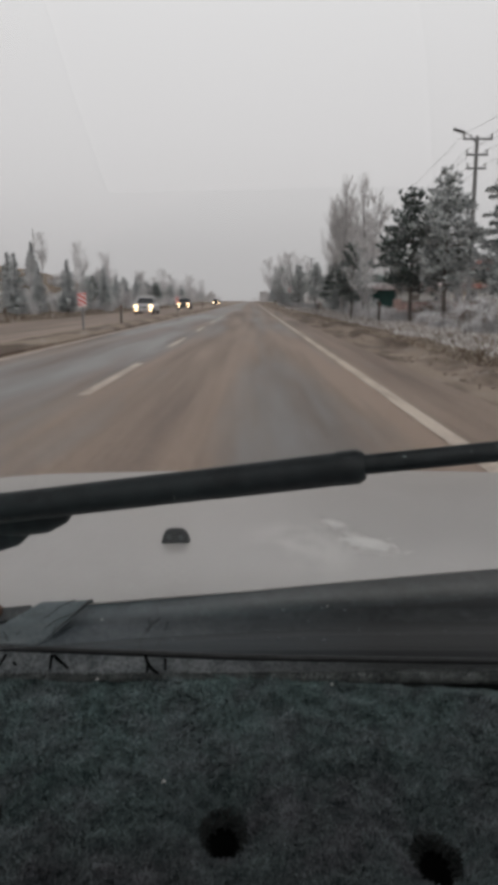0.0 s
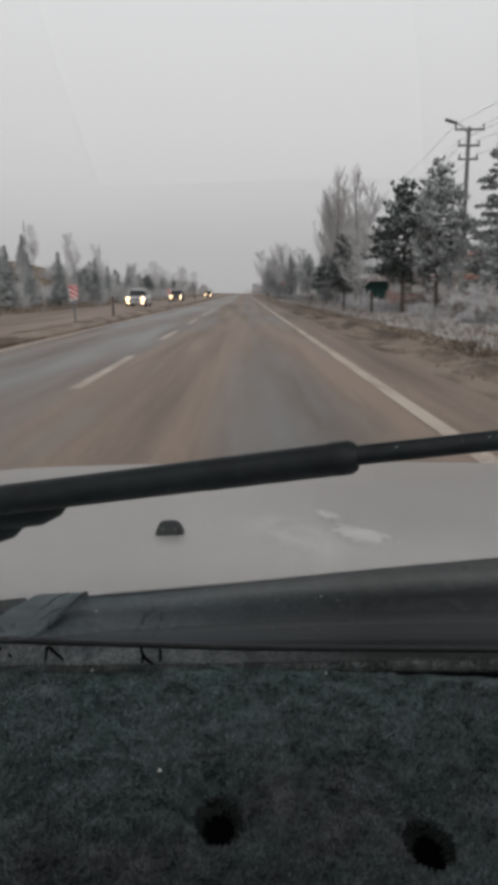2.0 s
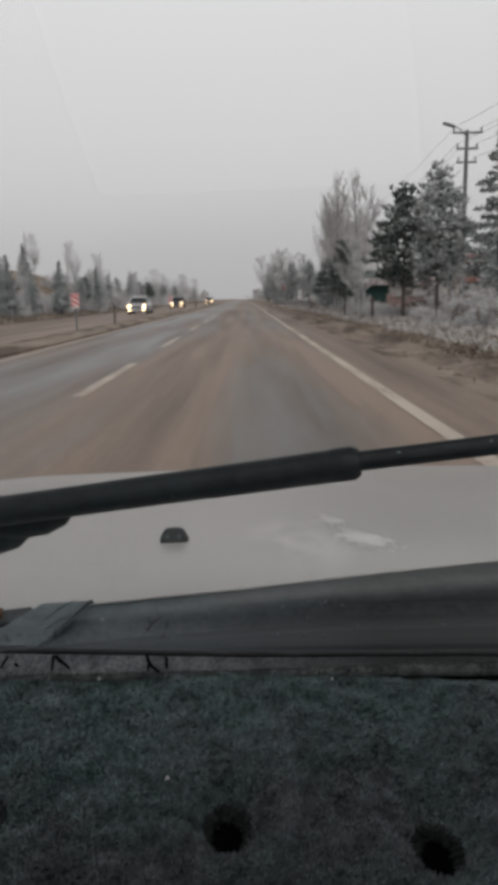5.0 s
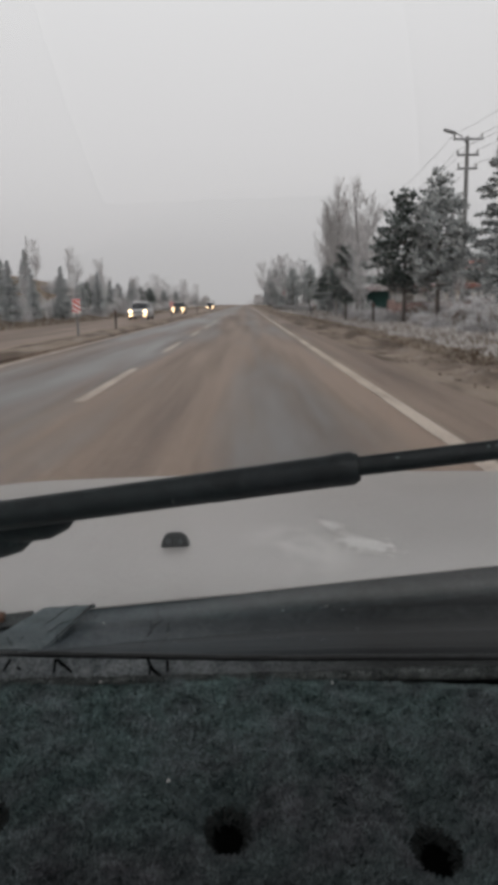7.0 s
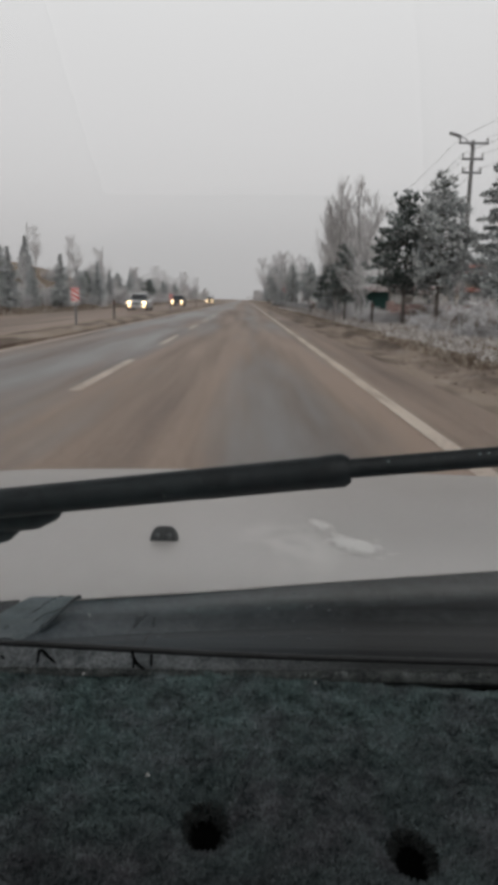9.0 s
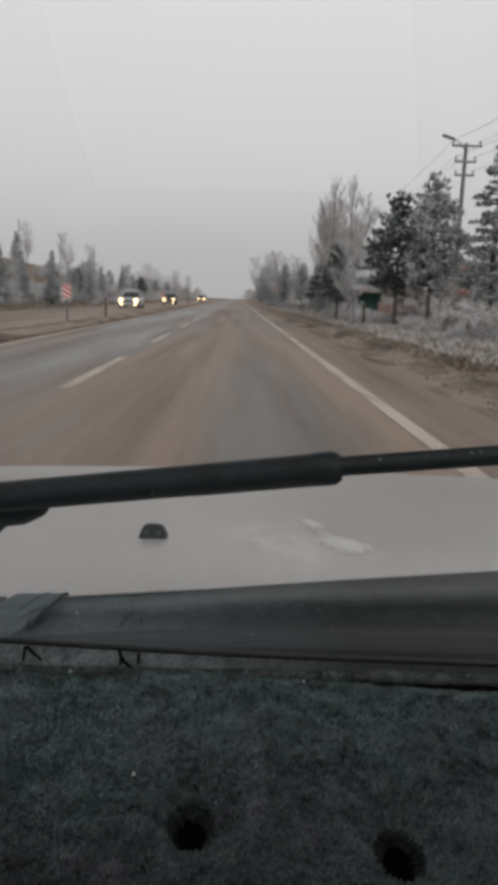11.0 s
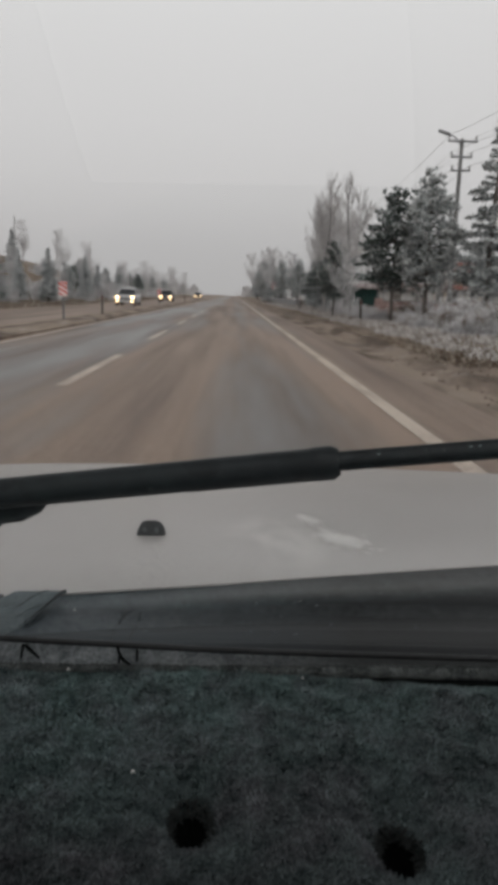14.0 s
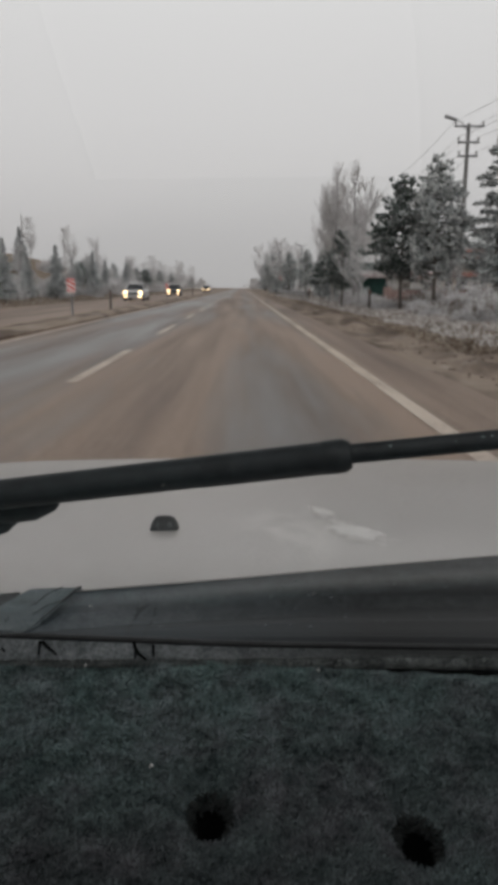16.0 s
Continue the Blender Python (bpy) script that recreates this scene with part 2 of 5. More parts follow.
TWIG_B = make_twigs("brown_stems", (0.17, 0.12, 0.09), (0.50, 0.46, 0.42), 0.16)
GRASS_W = make_twigs("hoar_grass", (0.25, 0.20, 0.165), (0.72, 0.70, 0.685), 0.38)
GRASS_TAN = make_twigs("dry_tan_grass", (0.17, 0.125, 0.092), (0.52, 0.455, 0.39), 0.32)
GRASS = make_twigs("frosted_grass", (0.17, 0.125, 0.088), (0.55, 0.52, 0.49), 0.24)
CONCRETE = speckled("grey_concrete", (0.17, 0.165, 0.16), (0.30, 0.29, 0.28), 4, 0.9, 0.3, 0.005)
POLE_GREY = speckled("pole_concrete", (0.15, 0.15, 0.15), (0.26, 0.255, 0.25), 5, 0.9, 0.3, 0.005)
STEEL = speckled("galvanised_steel", (0.16, 0.16, 0.165), (0.27, 0.27, 0.275), 12, 0.5, 0.1, 0.001, metal=0.6)
CREAM = speckled("cream_render", (0.46, 0.375, 0.29), (0.56, 0.47, 0.375), 1.5, 0.9, 0.2, 0.004)
PALE = speckled("pale_render", (0.25, 0.24, 0.23), (0.36, 0.35, 0.34), 1.5, 0.9, 0.2, 0.004)
EARTH = speckled("damp_earth", (0.14, 0.11, 0.088), (0.30, 0.24, 0.195), 5, 0.9, 0.4, 0.01)
TILE = speckled("terracotta_tile", (0.15, 0.06, 0.05), (0.26, 0.12, 0.10), 3, 0.85, 0.4, 0.01)
RED_ROOF = speckled("red_sheet_roof", (0.19, 0.115, 0.11), (0.33, 0.25, 0.24), 2, 0.6, 0.1, 0.004)
BRICK = speckled("red_brick", (0.19, 0.115, 0.10), (0.36, 0.27, 0.25), 5, 0.9, 0.3, 0.005)
WINDOW_DARK = speckled("dark_window", (0.02, 0.022, 0.025), (0.04, 0.042, 0.046), 2, 0.15, 0)
SIGN_RED = speckled("red_reflective", (0.46, 0.04, 0.04), (0.58, 0.07, 0.065), 4, 0.45, 0)
SIGN_WHITE = speckled("white_reflective", (0.62, 0.60, 0.58), (0.74, 0.72, 0.70), 4, 0.45, 0)
GREEN_SHEET = speckled("green_sheet", (0.010, 0.045, 0.037), (0.022, 0.07, 0.06), 4, 0.85, 0)
BODY_OWN = make_bodywork("pale_silver_paint", (0.446, 0.428, 0.412), (0.496, 0.478, 0.462), (0.37, 0.342, 0.31), (0.055, 0.690, 0.062, 0.150))
BODY_SILVER = make_bodywork("silver_paint", (0.40, 0.41, 0.42), (0.48, 0.48, 0.49), (0.26, 0.24, 0.22))
BODY_DARK = make_bodywork("dark_paint", (0.04, 0.042, 0.048), (0.07, 0.072, 0.08), (0.16, 0.15, 0.14))
SMEAR = speckled("dried_salt_smear", (0.72, 0.71, 0.69), (0.84, 0.83, 0.81), 30, 0.75, 0.2, 0.001)
RUBBER = speckled("black_rubber", (0.014, 0.015, 0.016), (0.035, 0.037, 0.04), 40, 0.6, 0.2, 0.001)
def make_cowl():
    """Streaky black plastic, greyer towards one end, ridge highlight and groove shade painted in."""
    m = Mat("ridge_lit_plastic", 0.42, spec=0.22)
    streak = m.noise(16, (0.25, 2.2, 1), detail=6)
    n = m.t.nodes.new("ShaderNodeMapRange")
    n.inputs["From Min"].default_value, n.inputs["From Max"].default_value = 0.10, -0.16
    m.link(m.math("ADD", m.axis(0), m.math("MULTIPLY", m.math("SUBTRACT", m.noise(7, shift=3.0), 0.5), 0.16)), n.inputs["Value"])
    grey_end = m.mix(m.ramp(streak, (0.35, 0.0), (0.65, 1.0)), (0.042, 0.056, 0.066), (0.096, 0.122, 0.140))
    deep = m.math("DIVIDE", m.math("SUBTRACT", m.axis(1), 0.433), m.math("ADD", 0.114, m.math("MULTIPLY", m.axis(0), 0.255)))
    deep = m.math("ADD", deep, m.math("MULTIPLY", m.math("SUBTRACT", m.noise(9, (0.3, 1, 1), shift=8.0), 0.5), 0.10))
    # bands across the tray: painted highlight on the ridge, painted shade in the groove
    ridge_light = m.ramp(deep, (0.06, 0.0), (0.14, 0.26), (0.24, 0.20), (0.36, 0.08), (0.48, 0.0), (0.58, 0.16), (0.69, 1.0), (0.75, 0.85), (0.84, 0.42), (0.95, 0.48))
    black = m.mix(ridge_light, m.mix(streak, (0.0026, 0.0036, 0.0045), (0.010, 0.0132, 0.0155)), m.mix(streak, (0.046, 0.048, 0.048), (0.108, 0.110, 0.108)))
    grey_end = m.mix(m.math("MULTIPLY", m.math("SUBTRACT", 1.0, ridge_light), 0.35), grey_end, (0.035, 0.043, 0.048))
    m.color(m.mix(n.outputs[0], black, grey_end))
    return m.bump(m.noise(180, detail=3), 0.12, 0.001).m


TRIM = make_cowl()
def make_cover():
    """Chalked plastic, blotched by damp and rubbed darker in places."""
    m = Mat("chalky_plastic", 0.5)
    grain = m.noise(90, (0.6, 1.4, 1), detail=5)
    blotch = m.ramp(m.noise(38, (0.7, 1.2, 1), detail=4, shift=4.0), (0.38, 0.0), (0.64, 1.0))
    worn = m.mix(grain, (0.085, 0.112, 0.124), (0.150, 0.180, 0.192))
    m.color(m.mix(m.math("MULTIPLY", blotch, 0.62), worn, (0.044, 0.062, 0.062)))
    return m.bump(grain, 0.25, 0.001).m


COVER = make_cover()
TRIM_PALE = speckled("weathered_plastic", (0.12, 0.14, 0.15), (0.18, 0.205, 0.215), 18, 0.5, 0.15, 0.001)
WIPER = speckled("satin_black_metal", (0.0050, 0.0072, 0.0084), (0.0150, 0.0205, 0.0235), 30, 0.5, 0.15, 0.001, spec=0.3)
CABIN = speckled("dark_cabin_trim", (0.03, 0.031, 0.033), (0.06, 0.06, 0.062), 20, 0.8, 0.2, 0.001)
DASH = speckled("grained_dash_plastic", (0.036, 0.041, 0.043), (0.110, 0.119, 0.122), 45, 0.8, 0.8, 0.003)
def make_lip():
    """Rough grey plastic, darkened along the sill to paint the shade under the cowl."""
    m = Mat("shade_graded_plastic", 0.9)
    grain = m.math("ADD", m.math("MULTIPLY", m.noise(60, detail=5), 0.45), m.math("MULTIPLY", m.noise(420, detail=3, shift=5.0), 0.55))
    n = m.t.nodes.new("ShaderNodeMapRange")
    n.inputs["From Min"].default_value, n.inputs["From Max"].default_value = 0.09, -0.07
    m.link(m.math("ADD", m.axis(0), m.math("MULTIPLY", m.math("SUBTRACT", m.noise(25, shift=3.0), 0.5), 0.12)), n.inputs["Value"])
    lit_grey = m.mix(m.ramp(grain, (0.38, 0.0), (0.62, 1.0)), (0.115, 0.130, 0.140), (0.330, 0.355, 0.370))
    m.color(m.mix(n.outputs[0], m.mix(grain, (0.022, 0.025, 0.026), (0.075, 0.080, 0.082)), lit_grey))
    return m.bump(grain, 0.6, 0.002).m


LIP = make_lip()
RUST = speckled("rusty_metal", (0.05, 0.022, 0.014), (0.17, 0.075, 0.042), 60, 0.9, 0.5, 0.001)
# dead black for the holes' painted shade and for the dry stalks
SHADE_STALK_BLACK = speckled("shade_stalk_black", (0.008, 0.009, 0.009), (0.014, 0.015, 0.015), 60, 1.0, 0.2, 0.001, spec=0.0)
PAPER = speckled("white_paper", (0.74, 0.74, 0.73), (0.82, 0.82, 0.81), 8, 0.9, 0.1, 0.0005)
CARPET, FIBRE = make_carpet(), make_fibres()
GLASS = make_glass("clear_glass", (0.97, 0.98, 0.98))
TINT = make_glass("tinted_glass", (0.45, 0.48, 0.48))
CAR_GLASS = speckled("car_glass", (0.03, 0.032, 0.035), (0.06, 0.062, 0.066), 2, 0.08, 0)
LAMP = make_glow("lit_headlamp", (1.0, 0.70, 0.38), 6.0)
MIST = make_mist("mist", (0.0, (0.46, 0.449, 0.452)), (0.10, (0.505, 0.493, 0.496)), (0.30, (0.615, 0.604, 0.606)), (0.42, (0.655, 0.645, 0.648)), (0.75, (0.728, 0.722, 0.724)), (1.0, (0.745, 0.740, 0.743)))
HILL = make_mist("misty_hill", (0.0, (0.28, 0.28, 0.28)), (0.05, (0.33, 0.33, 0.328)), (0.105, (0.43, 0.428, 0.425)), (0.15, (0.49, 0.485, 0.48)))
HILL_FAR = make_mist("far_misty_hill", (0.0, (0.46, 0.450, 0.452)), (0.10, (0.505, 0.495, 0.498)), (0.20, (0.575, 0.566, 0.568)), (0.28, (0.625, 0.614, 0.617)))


# ---- mesh helpers ----
def mesh_of(name, verts, faces, material, smooth=False):
    me = bpy.data.meshes.new(name)
    me.from_pydata([tuple(v) for v in verts], [], faces)
    me.materials.append(material)
    if smooth:
        me.polygons.foreach_set("use_smooth", [True] * len(me.polygons))
    me.update()
    return me


def part(name, bm, material, parent, label="", smooth=False):
    """Links a bmesh, or a pair of verts and faces, as ONE mesh object under a thing or a part."""
    if isinstance(bm, tuple):
        me = mesh_of(name, bm[0], bm[1], material, smooth)
    else:
        bmesh.ops.recalc_face_normals(bm, faces=bm.faces)
        me = bpy.data.meshes.new(name)
        bm.to_mesh(me)
        bm.free()
        me.materials.append(material)
        if smooth:
            me.polygons.foreach_set("use_smooth", [True] * len(me.polygons))
    if smooth:
        me.set_sharp_from_angle(angle=radians(50))
    ob = new(name, me)
    if parent is not None:
        ob.parent = parent
    return tagged(ob, label)


def thing(name, label, category, group="", at=None, kind=""):
    ob = new(name)
    ob.empty_display_size = 0.2
    if at is not None:
        ob.matrix_basis = at
    return tagged(ob, label, category, group, kind)


def box(size, at=(0, 0, 0), bevel=0.0, turn=(0, 0, 0), seg=2):
    bm = bmesh.new()
    bmesh.ops.create_cube(bm, size=1, matrix=Matrix.Diagonal((*size, 1)))
    if bevel:
        bmesh.ops.bevel(bm, geom=bm.edges[:], offset=bevel, segments=seg, affect="EDGES", profile=0.6)
    bmesh.ops.transform(bm, matrix=pose(*at, *turn), verts=bm.verts)
    return bm


def tube(points, radii, sides=8, cap=True, squash=1.0):
    """Verts and faces of a tapered tube along a line of points."""
    pts = [Vector(p) for p in points]
    verts, faces = [], []
    for i, p in enumerate(pts):
        d = (pts[min(i + 1, len(pts) - 1)] - pts[max(i - 1, 0)]).normalized()
        ref = Vector((0, 0, 1)) if abs(d.z) < 0.9 else Vector((1, 0, 0))
        u = d.cross(ref).normalized()
        w = u.cross(d)
        for k in range(sides):
            a = 2 * math.pi * k / sides
            verts.append(p + radii[i] * (math.cos(a) * u + squash * math.sin(a) * w))
    for i in range(len(pts) - 1):
        for k in range(sides):
            a, b = i * sides + k, i * sides + (k + 1) % sides
            faces.append((a, b, b + sides, a + sides))
    if cap:
        faces.append(tuple(range(sides))[::-1])
        faces.append(tuple(range((len(pts) - 1) * sides, len(pts) * sides)))
    return verts, faces


def merge(target, piece):
    base = len(target[0])
    target[0].extend(piece[0])
    target[1].extend(tuple(i + base for i in f) for f in piece[1])


def grid(xs, ys, fn, thick=0.0):
    """A sheet over xs and ys with points fn(x, y), given a thickness downwards if wanted."""
    nx, ny = len(xs), len(ys)
    top = [Vector(fn(x, y)) for y in ys for x in xs]
    faces = [(j * nx + i, j * nx + i + 1, (j + 1) * nx + i + 1, (j + 1) * nx + i) for j in range(ny - 1) for i in range(nx - 1)]
    if not thick:
        return top, faces
    n = len(top)
    verts = top + [v - Vector((0, 0, thick)) for v in top]
    faces += [tuple(i + n for i in f[::-1]) for f in faces]
    rim = [i for i in range(nx)] + [j * nx + nx - 1 for j in range(1, ny)]
    rim += [(ny - 1) * nx + i for i in range(nx - 2, -1, -1)] + [j * nx for j in range(ny - 2, 0, -1)]
    for a, b in zip(rim, rim[1:] + rim[:1]):
        faces.append((b, a, a + n, b + n))
    return verts, faces


def lin(a, b, n):
    return [a + (b - a) * i / (n - 1) for i in range(n)]


def setting(name, geo, material, label, category, smooth=False):
    ob = part(name, geo, material, None, "", smooth)
    return tagged(ob, label, category, "", "structure")


# ---- ground, road, mist and hills ----
def rise(x, y):
    """Height of the land beside the road."""
    z = -0.03
    if x > 3.4:
        z += 0.32 * min(1, (x - 3.4) / 1.6) - 0.25 * max(0, min(1, (x - 9) / 6))
    if x < -13.2:
        z += 0.25 * min(1, (-13.2 - x) / 2)
        mound = max(0, 1 - ((x + 33) / 16) ** 2) * max(0, 1 - ((y - 88) / 34) ** 2)
        z += 5.2 * mound ** 0.8 if mound > 0 else 0
    if abs(x) > 60 or y > 250:
        return z
    z += 0.10 * noise.noise((x * 0.35, y * 0.35, 0)) * (1 if x > 3.6 or x < -13.4 else 0.0)
    return z


gx = [-3000, -1200, -500, -220, -120, -80] + lin(-60, -16, 34) + lin(-15, -12.6, 7) + [-10, -7, -4, 0, 2.4, 3.0] + lin(3.4, 9, 15) + lin(9.8, 30, 20) + [40, 60, 90, 160, 400, 1200, 3000]
gy = [-3000, -800, -200, -60, -30] + lin(-15, 130, 120) + [140, 155, 175, 200, 240, 300, 450, 800, 1500, 3000]
setting("ground", grid(gx, gy, lambda x, y: (x, y, rise(x, y))), GROUND, "frost-covered winter grassland with brown earth showing through", "ground", True)
setting("road", grid(lin(-5.3, 2.75, 18), [-200, -40] + lin(-10, 120, 60) + [200, 400, 900], lambda x, y: (x, y, 0.012 - 0.0006 * (x + 1.5) ** 2 * 0.3), 0.06), ASPHALT, "wet grey asphalt carriageway filmed with tan grit", "road", True)
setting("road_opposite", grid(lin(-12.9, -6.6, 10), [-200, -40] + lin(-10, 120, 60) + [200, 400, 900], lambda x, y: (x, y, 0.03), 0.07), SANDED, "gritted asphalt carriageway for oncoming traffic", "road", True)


def median_top(x, y):
    s = (x + 5.95) / 0.65
    return (x, y, 0.17 - 0.10 * s * s + 0.03 * noise.noise((x * 2, y * 0.6, 3)))


setting("median", grid(lin(-6.6, -5.3, 12), [-200, -40] + lin(-10, 120, 150) + [200, 400, 900], median_top, 0.2), VERGE, "low muddy median strip with gravel between the carriageways", "median", True)


def shoulder_top(x, y):
    edge = 0.25 * noise.noise((0.3, y * 0.21, 5))
    s = max(0, min(1, (x - 2.75) / 2.6))
    lip = 3.25 + 0.9 * edge + 0.16 * noise.noise((2.0, y * 0.9, 6))
    bank = max(0, min(1, (x - lip) / 0.22))
    rut = 0.11 * noise.noise((x * 1.7, y * 0.6, 1)) + 0.035 * noise.noise((x * 5.0, y * 2.2, 2))
    return (x + (edge if x > 3.5 else 0), y, 0.004 + 0.12 * bank + 0.18 * s * s + rut * bank)


setting("shoulder", grid(lin(2.75, 5.3, 34), [-200, -40] + lin(-10, 20, 120) + lin(20.4, 120, 220) + [200, 400, 900], shoulder_top, 0.25), VERGE, "brown muddy gravel shoulder beside the road", "shoulder", True)


def strip(x, y0, y1, wide):
    v, f = grid(lin(x - wide / 2, x + wide / 2, 3), lin(y0, y1, max(2, int((y1 - y0) / 2) + 1)), lambda a, b: (a, b, 0.0165), 0.004)
    return v, f


LANE_L, LANE_R = -2.12, 1.72
setting("edge_line", strip(LANE_R, -60, 420, 0.168), WHITE_LINE, "worn solid white edge line on the asphalt", "road marking")
setting("median_line", strip(-5.05, -60, 420, 0.12), WHITE_LINE, "worn dirty white line beside the median", "road marking")
for k in range(18):
    y0 = -0.5 + 9.4 * k
    setting("lane_dash", strip(LANE_L, y0, y0 + 4.6, 0.15), WHITE_LINE, "worn white lane dash on the asphalt", "road marking")["group"] = "lane dashes"


def ring(radius, z0, z1, n=96):
    verts, faces = [], []
    for i in range(n):
        a = 2 * math.pi * i / n
        for z in (z0, (z0 + z1) / 2, z1):
            verts.append((radius * math.cos(a), radius * math.sin(a), z))
    for i in range(n):
        a, b = 3 * i, 3 * ((i + 1) % n)
        faces += [(a, a + 1, b + 1, b), (a + 1, a + 2, b + 2, b + 1)]
    return verts, faces


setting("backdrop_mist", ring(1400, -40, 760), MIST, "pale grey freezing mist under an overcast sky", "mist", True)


def hill(y, x0, x1, crest, n=60):
    """A long hill with a rounded crest, its haze painted into the glowing tone."""
    verts, faces = [], []
    for i in range(n):
        x = x0 + (x1 - x0) * i / (n - 1)
        h = crest(x)
        for s, k in ((-1.0, 0.0), (-0.6, 0.55), (-0.2, 0.92), (0.0, 1.0), (0.4, 0.6), (1.0, 0.0)):
            verts.append((x, y + s * 120, h * k - 2))
    for i in range(n - 1):
        for k in range(5):
            a = 6 * i + k
            faces.append((a, a + 6, a + 7, a + 1))
    return verts, faces


def crest_right(x):
    s = max(0, min(1, (x - 60) / 330))
    return 2 + 84 * s * s * (3 - 2 * s) + 2.5 * noise.noise((x * 0.03, 0, 0))


def crest_far(x):
    s = max(0, min(1, (x + 470) / 470))
    return 10 + 165 * s * s * (3 - 2 * s) + 0.05 * max(0, x) + 6 * noise.noise((x * 0.006, 4, 0))


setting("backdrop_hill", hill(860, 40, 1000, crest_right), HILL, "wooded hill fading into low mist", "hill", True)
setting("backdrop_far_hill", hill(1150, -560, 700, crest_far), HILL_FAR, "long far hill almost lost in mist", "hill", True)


# ---- trees and shrubs ----
def tuft(rng, at, aim, size, needles, width):
    """A brush of flat needles that spreads from a point along aim."""
    verts, faces = [], []
    for _ in range(needles):
        d = (aim + Vector((rng.gauss(0, 0.6), rng.gauss(0, 0.6), rng.gauss(0, 0.5)))).normalized()
        side = d.cross(Vector((rng.gauss(0, 1), rng.gauss(0, 1), rng.gauss(0, 1)))).normalized() * width
        ln = size * rng.uniform(0.6, 1.15)
        b = len(verts)
        verts += [at - side * 0.4, at + side * 0.4, at + d * ln * 0.6 + side, at + d * ln, at + d * ln * 0.6 - side]
        faces.append((b, b + 1, b + 2, b + 3, b + 4))
    return verts, faces


def conifer(name, label, seed, h, reach, bare, material, sparse=1.0, droop=0.25):
    """A spruce-like tree: whorls of drooping limbs that shorten to a spire."""
    rng = random.Random(seed)
    root = thing(name, label, "tree")
    lean = Vector((rng.uniform(-0.02, 0.02), rng.uniform(-0.02, 0.02), 0))
    spine = [Vector((0, 0, -0.3))] + [lean * (h * i / 8) * (i / 8) + Vector((0, 0, h * i / 8)) for i in range(1, 9)]
    leaf, wood = ([], []), tube(spine, [0.018 * h * (1 - 0.9 * i / 8) + 0.01 for i in range(9)], 8)
    z = bare * h
    while z < h * 0.985:
        f = (z - bare * h) / (h * (1 - bare))
        long = reach * (1 - f) ** 0.85 * rng.uniform(0.72, 1.12) + 0.05 * reach
        count = max(3, int((7 if f < 0.75 else 5) * sparse))
        turn = rng.uniform(0, 6.28)
        for k in range(count):
            if rng.random() < 0.12:
                continue
            a = turn + 6.28 * k / count + rng.uniform(-0.3, 0.3)
            ln = long * rng.uniform(0.65, 1.1)
            out = Vector((math.cos(a), math.sin(a), 0))
            start = Vector((0, 0, z + rng.uniform(-0.1, 0.1)))
            pts = [start + out * ln * s + Vector((0, 0, ln * (0.18 * s - droop * 1.6 * s * s + 0.1 * s ** 4))) for s in (0, 0.35, 0.7, 1.0)]
            merge(wood, tube(pts, [0.012 + 0.006 * ln, 0.012, 0.008, 0.004], 4, False))
            n = max(4, int(ln / 0.09))
            for j in range(n):
                s = 0.18 + 0.82 * (j + rng.random()) / n
                p = pts[0].lerp(pts[3], s) + Vector((0, 0, ln * (0.05 - 0.12 * (s - 0.5) ** 2)))
                for w in ((-1, 1) if s < 0.95 else (0,)):
                    aim = (out * 0.7 + Vector((-out.y, out.x, 0)) * w * 0.9 + Vector((0, 0, -0.15))).normalized()
                    merge(leaf, tuft(rng, p, aim, 0.12 + 0.22 * ln * (1.05 - s), 6, 0.028))
        z += h * rng.uniform(0.030, 0.045) / max(0.7, sparse)
    for _ in range(6):
        merge(leaf, tuft(rng, Vector((0, 0, h * 0.97)), Vector((0, 0, 1)), 0.25, 5, 0.02))
    part("trunk", wood, BARK, root, "", True)
    part("crown", leaf, material, root)
    return root


